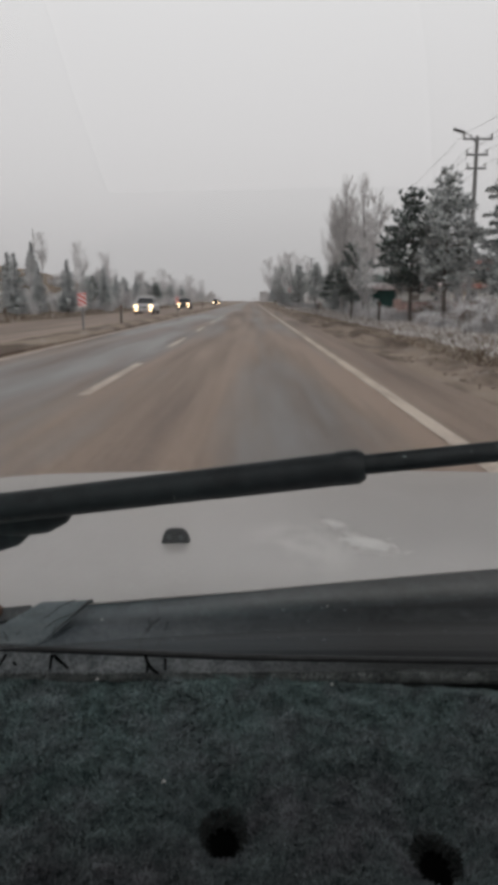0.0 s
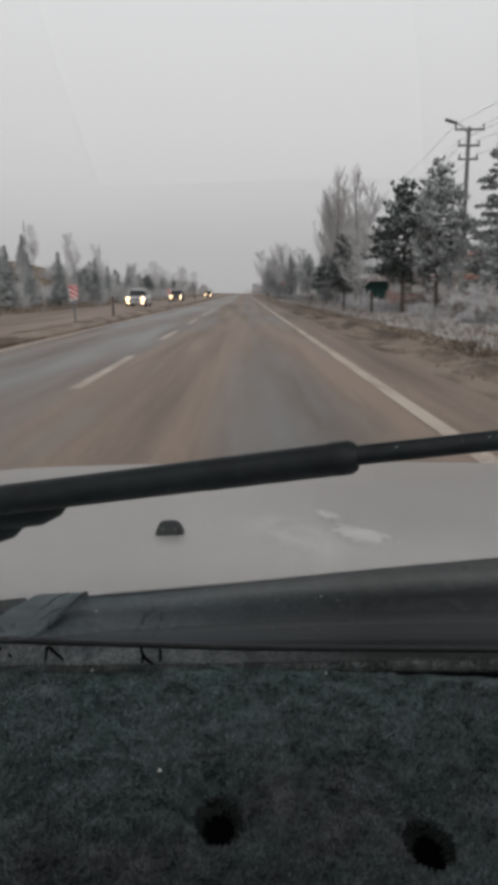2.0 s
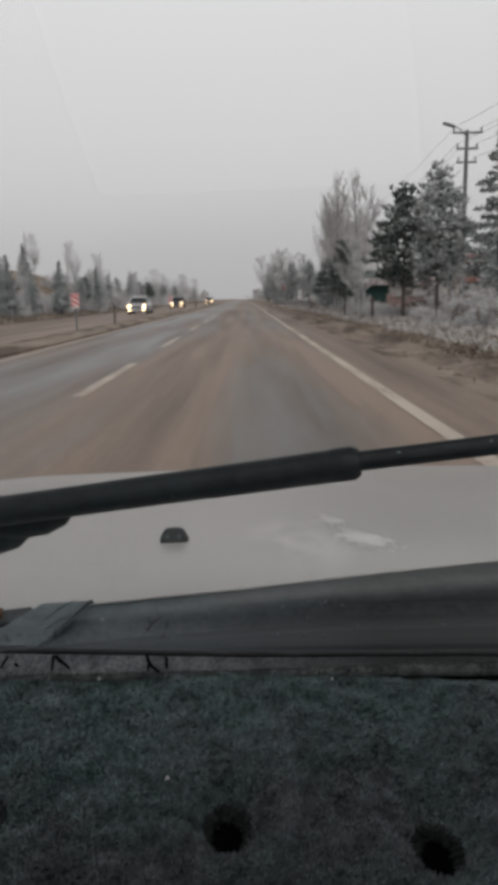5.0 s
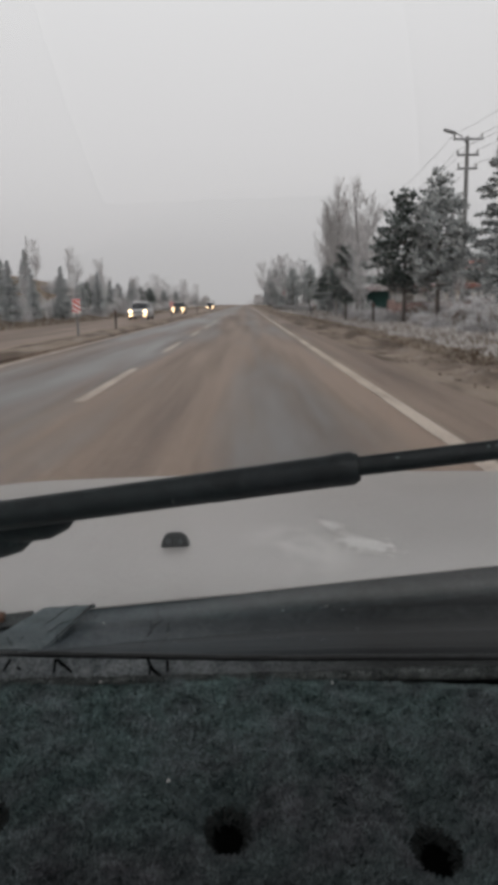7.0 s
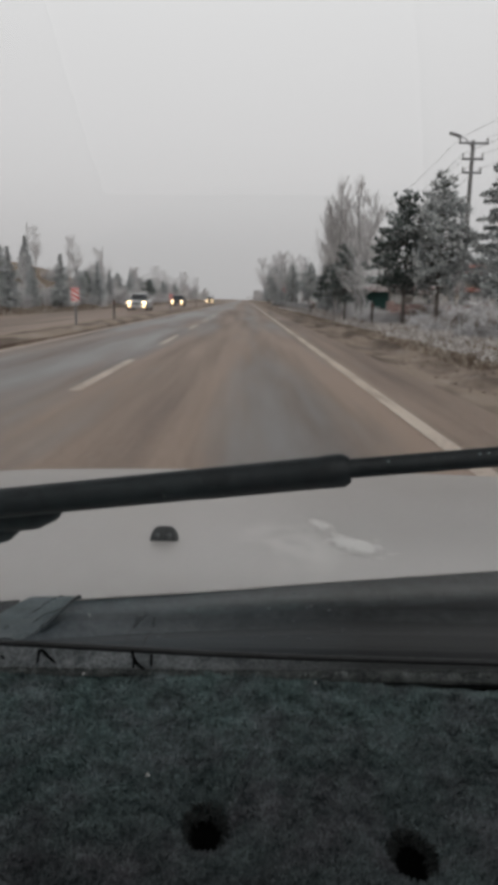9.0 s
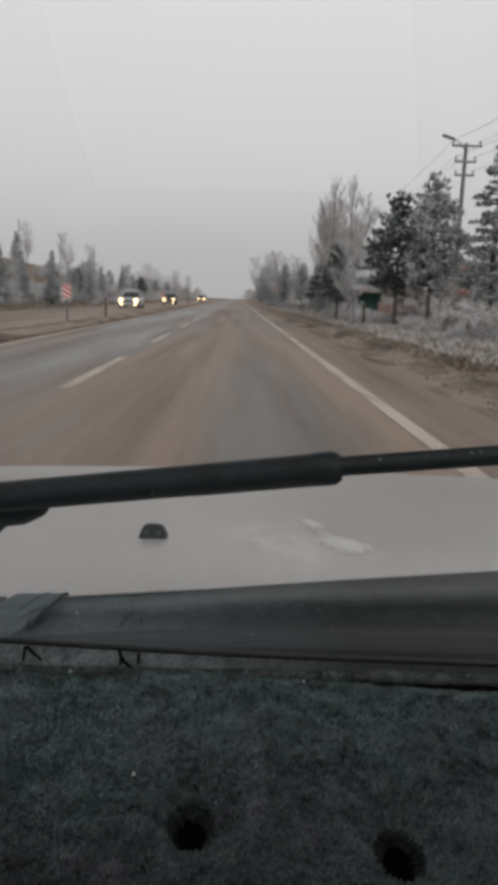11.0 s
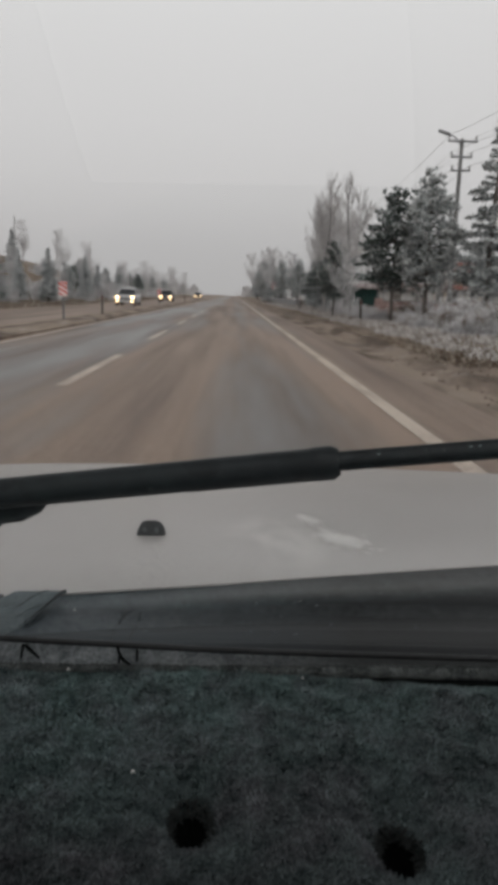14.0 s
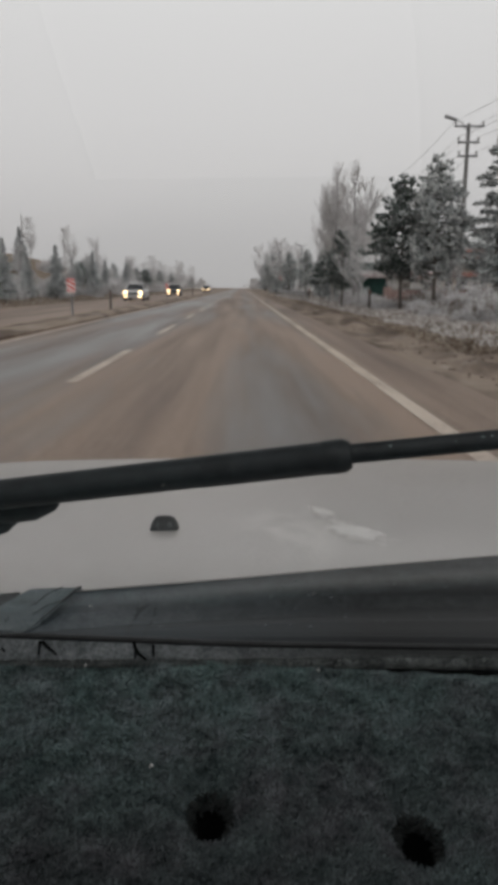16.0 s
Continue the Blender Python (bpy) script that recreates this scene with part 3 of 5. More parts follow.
def pine(name, label, seed, h, reach, bare, material):
    """A pine with a clear lower trunk and a rough crown of needle clumps."""
    rng = random.Random(seed)
    root = thing(name, label, "tree")
    bend = Vector((rng.uniform(-0.05, 0.05), rng.uniform(-0.05, 0.05), 0))
    spine = [Vector((0, 0, -0.3))] + [Vector((bend.x * h * math.sin(3 * i / 7), bend.y * h * math.sin(2.4 * i / 7), h * 0.95 * i / 7)) for i in range(1, 8)]
    leaf, wood = ([], []), tube(spine, [0.0155 * h * (1 - 0.85 * i / 7) for i in range(8)], 8)
    count = int(13 * h)
    for k in range(count):
        f = (k + rng.random()) / count
        z = h * (bare + (0.93 - bare) * f)
        shape = math.sin(math.pi * min(1, 0.22 + 0.78 * f)) ** 0.7 if f < 0.75 else 0.95 * (1 - f) / 0.25 * 0.62 + 0.12
        ln = reach * shape * rng.uniform(0.5, 1.15)
        a = k * 2.4 + rng.uniform(-0.5, 0.5)
        out = Vector((math.cos(a), math.sin(a), 0))
        i = min(6, int(z / (h * 0.95) * 7))
        start = spine[i].lerp(spine[i + 1], z / (h * 0.95) * 7 - i)
        up = rng.uniform(0.05, 0.45)
        pts = [start + out * ln * s + Vector((0, 0, ln * (up * s - 0.22 * s * s))) for s in (0, 0.4, 0.75, 1.0)]
        merge(wood, tube(pts, [0.02 + 0.008 * ln, 0.018, 0.011, 0.005], 4, False))
        n = max(4, int(ln / 0.055))
        for j in range(n):
            s = rng.uniform(0.32, 1.0) ** 0.8
            q = s * 3
            i = min(2, int(q if q < 3 else 2))
            p = pts[0].lerp(pts[3], s) + Vector((rng.gauss(0, 0.16), rng.gauss(0, 0.16), rng.gauss(0.05, 0.10)))
            merge(leaf, tuft(rng, p, (out * 0.5 + Vector((0, 0, 0.6))).normalized(), rng.uniform(0.16, 0.28), 9, 0.026))
    part("trunk", wood, BARK, root, "", True)
    part("crown", leaf, material, root)
    return root


def bare_tree(name, label, seed, h, upright, stems, material, reach=0.30, thick=0.0095):
    """A leafless tree, limb by limb down to frosted twigs."""
    rng = random.Random(seed)
    root = thing(name, label, "tree")
    limbs, twigs = ([], []), ([], [])

    def grow(start, aim, ln, rad, depth):
        aim = aim.normalized()
        pts, p, d = [start], start, aim
        for s in range(4 if depth < 2 else 3):
            d = (d + Vector((rng.gauss(0, 0.09), rng.gauss(0, 0.09), 0.10 * upright))).normalized()
            p = p + d * ln / (4 if depth < 2 else 3)
            pts.append(p)
        n = len(pts) - 1
        merge(limbs if depth < 2 else twigs, tube(pts, [rad * (1 - 0.78 * i / n) for i in range(n + 1)], 6 if depth == 0 else (4 if depth == 1 else 3), False))
        if depth == 3:
            return
        kids = (0, 17, 9)[depth] if depth else int(14 + h * 1.6)
        for k in range(kids):
            s = rng.uniform(0.22 if depth else 0.16, 0.98)
            i = min(n - 1, int(s * n))
            q = pts[i].lerp(pts[i + 1], s * n - i)
            a = rng.uniform(0, 6.28)
            side = Vector((math.cos(a), math.sin(a), 0))
            go = (pts[i + 1] - pts[i]).normalized() * 0.75 + side * (0.95 - 0.5 * upright) + Vector((0, 0, 0.35 * upright))
            grow(q, go, ln * rng.uniform(0.30, 0.5) * (1.25 - 0.65 * s) * (1.1 if depth == 0 else 1.0), max(0.0065, rad * 0.42 * (1 - 0.5 * s)), depth + 1)

    for k in range(stems):
        a = 6.28 * k / stems + rng.uniform(-0.4, 0.4)
        spread = 0.0 if stems == 1 else reach
        grow(Vector((0.06 * math.cos(a) * (stems > 1), 0.06 * math.sin(a) * (stems > 1), -0.2)), Vector((spread * math.cos(a), spread * math.sin(a), 1)), h * rng.uniform(0.8, 0.98), thick * h, 0)
    part("trunk", limbs, RIMED_BARK, root, "", True)
    part("crown", twigs, material, root)
    return root


def slim_poplar(name, label, seed, h, material):
    """A narrow leafless tree: one leader and many steep limbs that shorten to a spire, thick with fine twigs."""
    rng = random.Random(seed)
    root = thing(name, label, "tree")
    spine = [Vector((0.10 * math.sin(0.7 * i + seed), 0.08 * math.cos(0.9 * i), h * i / 9 - 0.25 * (i == 0))) for i in range(10)]
    wood, twigs = tube(spine, [0.0125 * h * (1 - 0.93 * i / 9) + 0.006 for i in range(10)], 7, False), ([], [])
    for k in range(40):
        f = 0.13 + 0.83 * (k + rng.random()) / 40
        i = min(8, int(f * 9))
        q = spine[i].lerp(spine[i + 1], f * 9 - i)
        a = 2.4 * k + rng.uniform(-0.4, 0.4)
        out = Vector((math.cos(a), math.sin(a), 0))
        ln = h * (0.34 * (1 - f) ** 1.1 + 0.035) * rng.uniform(0.5, 1.3)
        lean = rng.uniform(0.30, 0.62)
        pts = [q, q + out * ln * lean * 0.55 + Vector((0, 0, ln * 0.30)), q + out * ln * lean * 0.9 + Vector((0, 0, ln * 0.65)), q + out * ln * lean * 1.05 + Vector((0, 0, ln))]
        r = 0.010 + 0.010 * (1 - f)
        merge(wood, tube(pts, [r, r * 0.8, r * 0.55, 0.005], 4, False))
        for _ in range(int(5 + 6 * ln)):
            s = rng.uniform(0.15, 1.0)
            j = min(2, int(s * 3))
            p = pts[j].lerp(pts[j + 1], s * 3 - j)
            d = (Vector((rng.gauss(0, 0.45), rng.gauss(0, 0.45), 1)) + out * 0.25).normalized() * rng.uniform(0.25, 0.55)
            merge(twigs, tube([p, p + d * 0.5, p + d], [0.0075, 0.0065, 0.003], 3, False))
            for _ in range(3):
                e = p + d * rng.uniform(0.3, 1.0)
                merge(twigs, tube([e, e + Vector((rng.gauss(0, 0.08), rng.gauss(0, 0.08), rng.uniform(0.05, 0.22)))], [0.0065, 0.003], 3, False))
    part("trunk", wood, RIMED_BARK, root, "", True)
    part("crown", twigs, material, root)
    return root


def shrub(name, label, seed, h, wide, stems, material):
    """A leafless bush: many thin arching stems with side shoots, rimed."""
    rng = random.Random(seed)
    root = thing(name, label, "shrub")
    geo = ([], [])
    for _ in range(stems):
        a, r = rng.uniform(0, 6.28), rng.uniform(0.0, 1.0)
        out = Vector((math.cos(a), math.sin(a), 0))
        b = out * wide * 0.5 * r * 0.8 + Vector((0, 0, -0.1))
        ln = h * rng.uniform(0.55, 1.08) * (1 - 0.35 * r * r)
        pts = [b, b + out * 0.16 * ln * r + Vector((0, 0, ln * 0.45)), b + out * 0.42 * ln * (0.3 + r) * 0.8 + Vector((0, 0, ln * 0.88))]
        merge(geo, tube(pts, [0.014, 0.010, 0.004], 3, False))
        for _ in range(7):
            s = rng.uniform(0.2, 1.0)
            q = pts[0].lerp(pts[1], s * 2) if s < 0.5 else pts[1].lerp(pts[2], s * 2 - 1)
            d = Vector((rng.gauss(0, 1), rng.gauss(0, 1), rng.uniform(0, 1.2))).normalized() * ln * rng.uniform(0.12, 0.3)
            merge(geo, tube([q, q + d * 0.6 + Vector((0, 0, 0.02)), q + d], [0.008, 0.007, 0.003], 3, False))
            for _ in range(3):
                e = q + d * rng.uniform(0.3, 1.0)
                merge(geo, tube([e, e + Vector((rng.gauss(0, 0.09), rng.gauss(0, 0.09), rng.uniform(0, 0.14)))], [0.007, 0.003], 3, False))
    part("stems", geo, material, root)
    return root


def stand(ob, x, y, turn=0.0, size=1.0, tall=1.0):
    ob.matrix_basis = pose(x, y, rise(x, y), 0, 0, turn) @ Matrix.Diagonal((size, size, size * tall, 1))
    return ob


def again(ob, x, y, turn=0.0, size=1.0, tall=1.0):
    made = copy_thing(ob, pose(x, y, rise(x, y), 0, 0, turn) @ Matrix.Diagonal((size / ob.scale.x, size / ob.scale.x, size * tall / ob.scale.x, 1)))
    return made


# right-hand verge
poplar = stand(slim_poplar("poplar_tree", "slim leafless poplar with frosted upright twigs on the verge", 3, 7.0, TWIG), 4.95, 39.5)
again(poplar, 5.85, 38, 130, 0.98)
stand(bare_tree("deciduous_tree", "leafless upright-limbed tree grey with hoar frost behind the poplars", 17, 6.0, 0.86, 5, TWIG, 0.19, 0.008), 5.85, 42.5)
round_tree = stand(bare_tree("deciduous_tree", "leafless round-crowned tree white with hoar frost", 8, 6.8, 0.55, 1, TWIG_W, 0.3, 0.012), 9.7, 52, 0, 0.72)
pine_a = stand(pine("pine_tree", "dark green pine with a bare lower trunk and rimed needles", 11, 5.2, 1.25, 0.23, PINE_A), 5.9, 27.0, 0, 0.97)
pine_b = stand(pine("pine_tree", "pale frosted pine with a bare lower trunk", 12, 5.4, 1.1, 0.22, PINE_B), 6.75, 25.5)
spire = stand(conifer("cedar_tree", "tall pointed conifer with frosted drooping limbs", 21, 6.9, 1.5, 0.16, PINE_B, 0.9, 0.14), 8.35, 24.0, 160, 0.95)
spruce = stand(conifer("spruce_tree", "dark pointed spruce dusted with frost", 22, 4.6, 1.25, 0.10, SPRUCE, 1.0, 0.2), 5.45, 43.5, 0, 0.86)
again(pine_a, 5.3, 47, 70, 0.66)
for k, (x, y, s) in enumerate(((4.8, 74, 0.85), (4.9, 84, 0.8), (4.75, 94, 1.2), (4.9, 104, 0.95), (4.8, 117, 1.2), (4.9, 134, 1.1), (4.9, 150, 1.6), (5.2, 168, 1.3))):
    again((pine_b, round_tree, spruce, round_tree)[k % 4], x, y, 77 * k, s)
again(round_tree, 8.3, 29, 200, 0.52)
again(pine_a, 4.95, 36, 250, 0.74)
again(round_tree, 5.45, 33.5, 95, 0.5)
again(pine_b, 5.6, 41, 20, 0.62)
again(round_tree, 6.1, 52, 20, 0.62)
again(pine_b, 5.5, 63, 200, 0.78)
again(round_tree, 6.6, 67, 310, 0.72)
again(spruce, 6.3, 58, 140, 0.8)
again(round_tree, 11.5, 44, 120, 0.7)
again(poplar, 6.6, 86, 140, 0.75)
again(spruce, 5.8, 96, 40, 1.0)
again(pine_a, 6.6, 112, 160, 0.95)
again(round_tree, 5.6, 78, 60, 0.7)
again(pine_b, 7.4, 130, 10, 0.9)
again(round_tree, 7.0, 150, 200, 0.9)
again(spruce, 12.0, 84, 90, 1.1)
again(round_tree, 17.0, 62, 20, 0.6)
again(round_tree, 23.0, 70, 250, 0.6)
again(round_tree, 34.0, 85, 300, 0.7)
again(round_tree, 30.0, 110, 30, 0.8)
again(poplar, 18.0, 120, 30, 0.6)
for k, (x, y, s) in enumerate(((9, 175, 1.0), (13, 190, 1.1), (6.5, 200, 1.0), (19, 150, 0.9), (26, 165, 1.0), (9, 235, 1.2), (15, 260, 1.3))):
    again((round_tree, spruce, pine_b)[k % 3], x, y, 50 * k, s)

for k in range(22):
    again((round_tree, pine_b, spruce)[k % 3], -70 + 7 * k + 4 * math.sin(k * 2.3) if abs(-70 + 7 * k) > 14 else 20 + 3 * k, 300 + 60 * math.sin(k * 1.7) ** 2, 30 * k, 0.9 + 0.25 * math.sin(k))

bush = stand(shrub("shrub", "leafless shrub white with hoar frost", 31, 1.3, 2.0, 90, TWIG_W), 7.2, 22)
bush_b = stand(shrub("shrub", "low brown shrub edged with frost", 32, 0.9, 1.6, 80, TWIG_B), 6.2, 17)
rng_v = random.Random(5)
for k in range(46):
    y = 14 + 1.9 * k + rng_v.uniform(-0.8, 0.8)
    x = rng_v.uniform(6.0, 9.5) if k % 3 else rng_v.uniform(10, 24)
    again(bush if rng_v.random() < 0.65 else bush_b, x, y, rng_v.uniform(0, 360), rng_v.uniform(0.55, 1.1) * (1.3 if x > 10 else 0.85))

for k in range(34):
    y = 15 + 0.95 * k + rng_v.uniform(-0.3, 0.3)
    again(bush if k % 4 else bush_b, rng_v.uniform(4.7, 6.3) + 0.012 * y, y, rng_v.uniform(0, 360), rng_v.uniform(0.34, 0.6))

for k in range(26):
    y = 13 + 1.1 * k
    again(bush if k % 3 else bush_b, 6.3 + 0.05 * y + rng_v.uniform(-0.5, 1.6), y, rng_v.uniform(0, 360), rng_v.uniform(0.45, 0.8))

# left-hand side beyond the oncoming lanes
for k, (x, y, s) in enumerate(((-14.6, 45, 0.84), (-14.9, 51, 0.70), (-14.4, 57, 0.90), (-14.8, 64, 0.72), (-14.6, 72, 0.95), (-16.0, 86, 0.85), (-15.5, 98, 0.9), (-17.2, 112, 1.0), (-19, 57, 0.92), (-21, 70, 0.95))):
    again(spruce, x, y, 37 * k, s)
for k, (x, y, s) in enumerate(((-18.5, 48, 0.42), (-17.5, 80, 0.62), (-20, 104, 0.75), (-16.5, 125, 0.8), (-18, 145, 0.9), (-23, 160, 1.0), (-14.8, 170, 0.8))):
    again(pine_a if k % 2 else round_tree, x, y, 61 * k, s)
for k, (x, y, n) in enumerate(((-17, 58, 0.45), (-20, 66, 0.42), (-18, 72, 0.40), (-19, 90, 0.55), (-22, 96, 0.7), (-24, 84, 0.6), (-27, 120, 0.8), (-21, 132, 0.8), (-30, 140, 0.9), (-17, 152, 0.8), (-26, 175, 1.0), (-20, 190, 1.0), (-34, 160, 1.0), (-15, 215, 0.9), (-22, 240, 1.2))):
    again(round_tree if k % 3 else pine_b, x, y, 47 * k, n)
for k in range(22):
    y = 62 + 6.5 * k
    again((round_tree, bush, pine_b, round_tree)[k % 4], -14.6 - 2.2 * abs(math.sin(k * 1.9)) - 0.01 * y, y + 2 * math.sin(k * 3.1), 53 * k, (0.32, 1.3, 0.45, 0.36)[k % 4] + 0.0022 * y)
for k in range(60):
    y = 46 + 2.2 * k + rng_v.uniform(-1, 1)
    x = -rng_v.uniform(14.2, 19) - (rng_v.uniform(0, 16) if k % 2 else 0)
    if x < -17.5 and 60 < y < 120:
        x += 0.75 * (-17.5 - x)
    again(bush if rng_v.random() < 0.85 else bush_b, x, y, rng_v.uniform(0, 360), rng_v.uniform(1.3, 2.5) * (0.6 if y < 85 else 0.85))


def grass_stuff(name, label, seed, count, x0, x1, y0, y1, h, material=GRASS, bare=0.0):
    rng = random.Random(seed)
    verts, faces = [], []
    for _ in range(count):
        u = rng.random()
        y = y0 + (y1 - y0) * u * u
        x = rng.uniform(x0, x1)
        if noise.noise((x * 0.7, y * 0.35, 8)) < rng.uniform(-0.5, 0.15) + bare * (1 + 2.5 * noise.noise((x * 1.1, y * 0.22, 4))):
            continue
        z = max(rise(x, y), shoulder_top(min(x, 5.3), y)[2] if 2.75 < x < 5.4 else -1) - 0.02
        for _ in range(5):
            a = rng.uniform(0, 6.28)
            d = Vector((math.cos(a) * 0.5, math.sin(a) * 0.5, 1)).normalized() * h * rng.uniform(0.4, 1.1)
            s = Vector((-math.sin(a), math.cos(a), 0)) * 0.0075
            p = Vector((x + rng.gauss(0, 0.06), y + rng.gauss(0, 0.06), z))
            b = len(verts)
            verts += [p - s, p + s, p + d * 0.6 + s * 0.8, p + d + Vector((d.x, d.y, -0.05)) * 0.4, p + d * 0.6 - s * 0.8]
            faces.append((b, b + 1, b + 2, b + 3, b + 4))
    return tagged(part(name, (verts, faces), material, None), label, "grass", "", "stuff")


grass_stuff("verge_grass", "dry frosted grass along the muddy verge", 41, 34000, 4.25, 11.5, 7, 95, 0.23, GRASS_W)
grass_stuff("bank_grass", "dry tan winter grass on the road bank", 43, 11000, 3.75, 5.2, 6, 60, 0.13, GRASS_TAN, 0.20)
grass_stuff("far_verge_grass", "dry frosted grass beyond the oncoming lanes", 42, 6000, -20, -13.2, 25, 120, 0.32)

def clods(count, seed):
    """Broken clods and stones strewn over the bank beside the asphalt."""
    rng = random.Random(seed)
    verts, faces = [], []
    for _ in range(count):
        u = rng.random()
        y, x = 7 + 70 * u * u, rng.triangular(2.9, 4.6, 3.35)
        q = rng.uniform(0.012, 0.035) * (1.7 if rng.random() < 0.1 else 1.0)
        c = Vector(shoulder_top(min(x, 5.3), y)) + Vector((0, 0, q * 0.3))
        b = len(verts)
        for dx, dy, dz in ((1, 0, 0), (0.2, 1, 0), (-1, 0.1, 0), (-0.1, -1, 0), (0.1, 0, 0.8), (0, 0, -0.8)):
            k = q * rng.uniform(0.7, 1.3)
            verts.append(c + Vector((dx * k, dy * k * 1.3, dz * k)))
        for i in range(4):
            j = (i + 1) % 4
            faces += [(b + i, b + j, b + 4), (b + j, b + i, b + 5)]
    return tagged(part("clods", (verts, faces), EARTH, None), "brown clods and stones strewn along the road bank", "clods", "", "stuff")


clods(420, 71)


def far_wood(seed):
    """Low frosted woods closing the view down the road."""
    rng = random.Random(seed)
    leaf = ([], [])
    for k in range(330):
        x = rng.uniform(-150, 150)
        y = 330 + 120 * rng.random() + 0.2 * abs(x)
        if -14 < x < 5:
            continue
        h = rng.uniform(2.5, 6.5)
        for _ in range(34):
            f = rng.random()
            w = 0.34 * h * math.sin(3.1 * (0.12 + 0.85 * f))
            at = Vector((x + rng.gauss(0, w * 0.6), y + rng.gauss(0, w * 0.6), h * f * 0.9))
            merge(leaf, tuft(rng, at, Vector((0, 0, 1)), h * 0.22, 4, h * 0.028))
    return tagged(part("far_wood", leaf, TWIG, None), "distant frosted woods fading along the road", "woods", "", "stuff")


far_wood(91)

# ---- poles, wires, sign posts, houses ----
def utility_pole(x, y, turn=0.0, lamp=True):
    """A tapered pole with three cross-arms, pin insulators and, on some, a street-lamp head."""
    root = thing("utility_pole", "grey utility pole with three cross-arms and insulators", "utility pole", "poles along the road")
    part("post", tube([(0, 0, -0.4), (0, 0, 4.5), (0, 0, 9.0)], [0.15, 0.12, 0.085], 10), POLE_GREY, root, "", True)
    for z, w in ((8.85, 1.5), (8.1, 1.1), (7.45, 1.0)):
        arm = part("cross_arm", box((w, 0.09, 0.10), (0, -0.10, z), 0.012), STEEL, root)
        for s in (-1, 1):
            part("insulator", tube([(s * (w / 2 - 0.06), -0.10, z + 0.05), (s * (w / 2 - 0.06), -0.10, z + 0.12), (s * (w / 2 - 0.06), -0.10, z + 0.19), (s * (w / 2 - 0.06), -0.10, z + 0.25)], [0.02, 0.05, 0.035, 0.045], 8), CONCRETE, arm)
    if lamp:
        part("lamp_bracket", tube([(0, 0, 8.6), (-0.35, -0.1, 9.0), (-0.75, -0.2, 9.15)], [0.03, 0.028, 0.025], 6), STEEL, root)
        part("lamp_head", box((0.62, 0.2, 0.13), (-1.0, -0.25, 9.2), 0.04, (0, 12, 12)), STEEL, root)
    root.matrix_basis = pose(x, y, rise(x, y), 0, 0, turn)
    return root


POLES = [(11.2, -14), (11.3, 38), (11.4, 90), (11.5, 142)]
for n, (x, y) in enumerate(POLES):
    utility_pole(x, y, 0, n != 2)
for off, z in ((-0.69, 9.1), (0.69, 9.1), (-0.49, 8.35), (0.49, 8.35), (0.44, 7.7)):
    for (xa, ya), (xb, yb) in zip(POLES, POLES[1:]):
        za, zb = rise(xa, ya) + z, rise(xb, yb) + z
        pts = [(xa + (xb - xa) * s + off, ya + (yb - ya) * s - 0.1, za + (zb - za) * s - 1.1 * 4 * s * (1 - s)) for s in lin(0, 1, 15)]
        tagged(part("power_line", tube(pts, [0.008] * 15, 5), RUBBER, None), "thin dark power line sagging between the poles", "cable", "power lines")


def plain_pole(x, y, h, tilt=0.0):
    root = thing("wooden_pole", "thin weathered wooden pole standing in frosted shrubs", "pole")
    part("post", tube([(0, 0, -0.3), (0, 0, h * 0.5), (tilt, 0, h)], [0.08, 0.07, 0.05], 8), RIMED_BARK, root, "", True)
    part("cap", box((0.16, 0.16, 0.05), (tilt, 0, h + 0.02), 0.01), STEEL, root)
    root.matrix_basis = pose(x, y, rise(x, y))


plain_pole(8.7, 48, 4.2, 0.12)
plain_pole(13.5, 38, 4.6, -0.05)
for x, y, h in ((-29, 98, 5.6), (-25, 104, 5.4), (-22, 112, 5.6), (-31, 84, 4.6)):
    plain_pole(x, y, h)


def hazard_sign(x, y, turn=0.0, size=1.0):
    """A slim post with an upright panel in red and white slanting stripes."""
    root = thing("hazard_sign", "red and white striped hazard panel on a slim median post", "road sign", "median hazard signs")
    part("post", tube([(0, 0.02, -0.35), (0, 0.02, 1.15)], [0.035, 0.035], 8), STEEL, root, "", True)
    panel = part("panel", box((0.30, 0.012, 0.52), (0, -0.022, 1.05), 0.004), SIGN_WHITE, root)
    for k in range(4):
        lo = 0.70 + 0.165 * k
        hi = lo + 0.085
        pts = [(-0.148, lo + 0.17), (0.148, lo), (0.148, hi), (-0.148, hi + 0.17)]
        pts = [(px, max(0.795, min(1.305, pz))) for px, pz in pts]
        verts = [(px, -0.0325, pz) for px, pz in pts] + [(px, -0.0285, pz) for px, pz in pts]
        part("stripe", (verts, [(0, 1, 2, 3), (7, 6, 5, 4), (0, 4, 5, 1), (1, 5, 6, 2), (2, 6, 7, 3), (3, 7, 4, 0)]), SIGN_RED, panel)
    root.matrix_basis = pose(x, y, 0.16, 0, 0, turn) @ Matrix.Diagonal((size, size, size, 1))
    return root


hazard_sign(-5.95, 25.5, 4)
hazard_sign(-5.95, 58, 2)


def marker_post(x, y):
    root = thing("marker_post", "short dark roadside marker post with a reflector", "marker post", "roadside marker posts")
    part("post", box((0.10, 0.06, 0.95), (0, 0, 0.40), 0.015), BARK, root)
    part("reflector", box((0.07, 0.008, 0.10), (0, -0.033, 0.74), 0.003), TILE, root)
    z = 0.16 if x < 0 else shoulder_top(min(x, 5.3), y)[2]
    root.matrix_basis = pose(x, y, z)


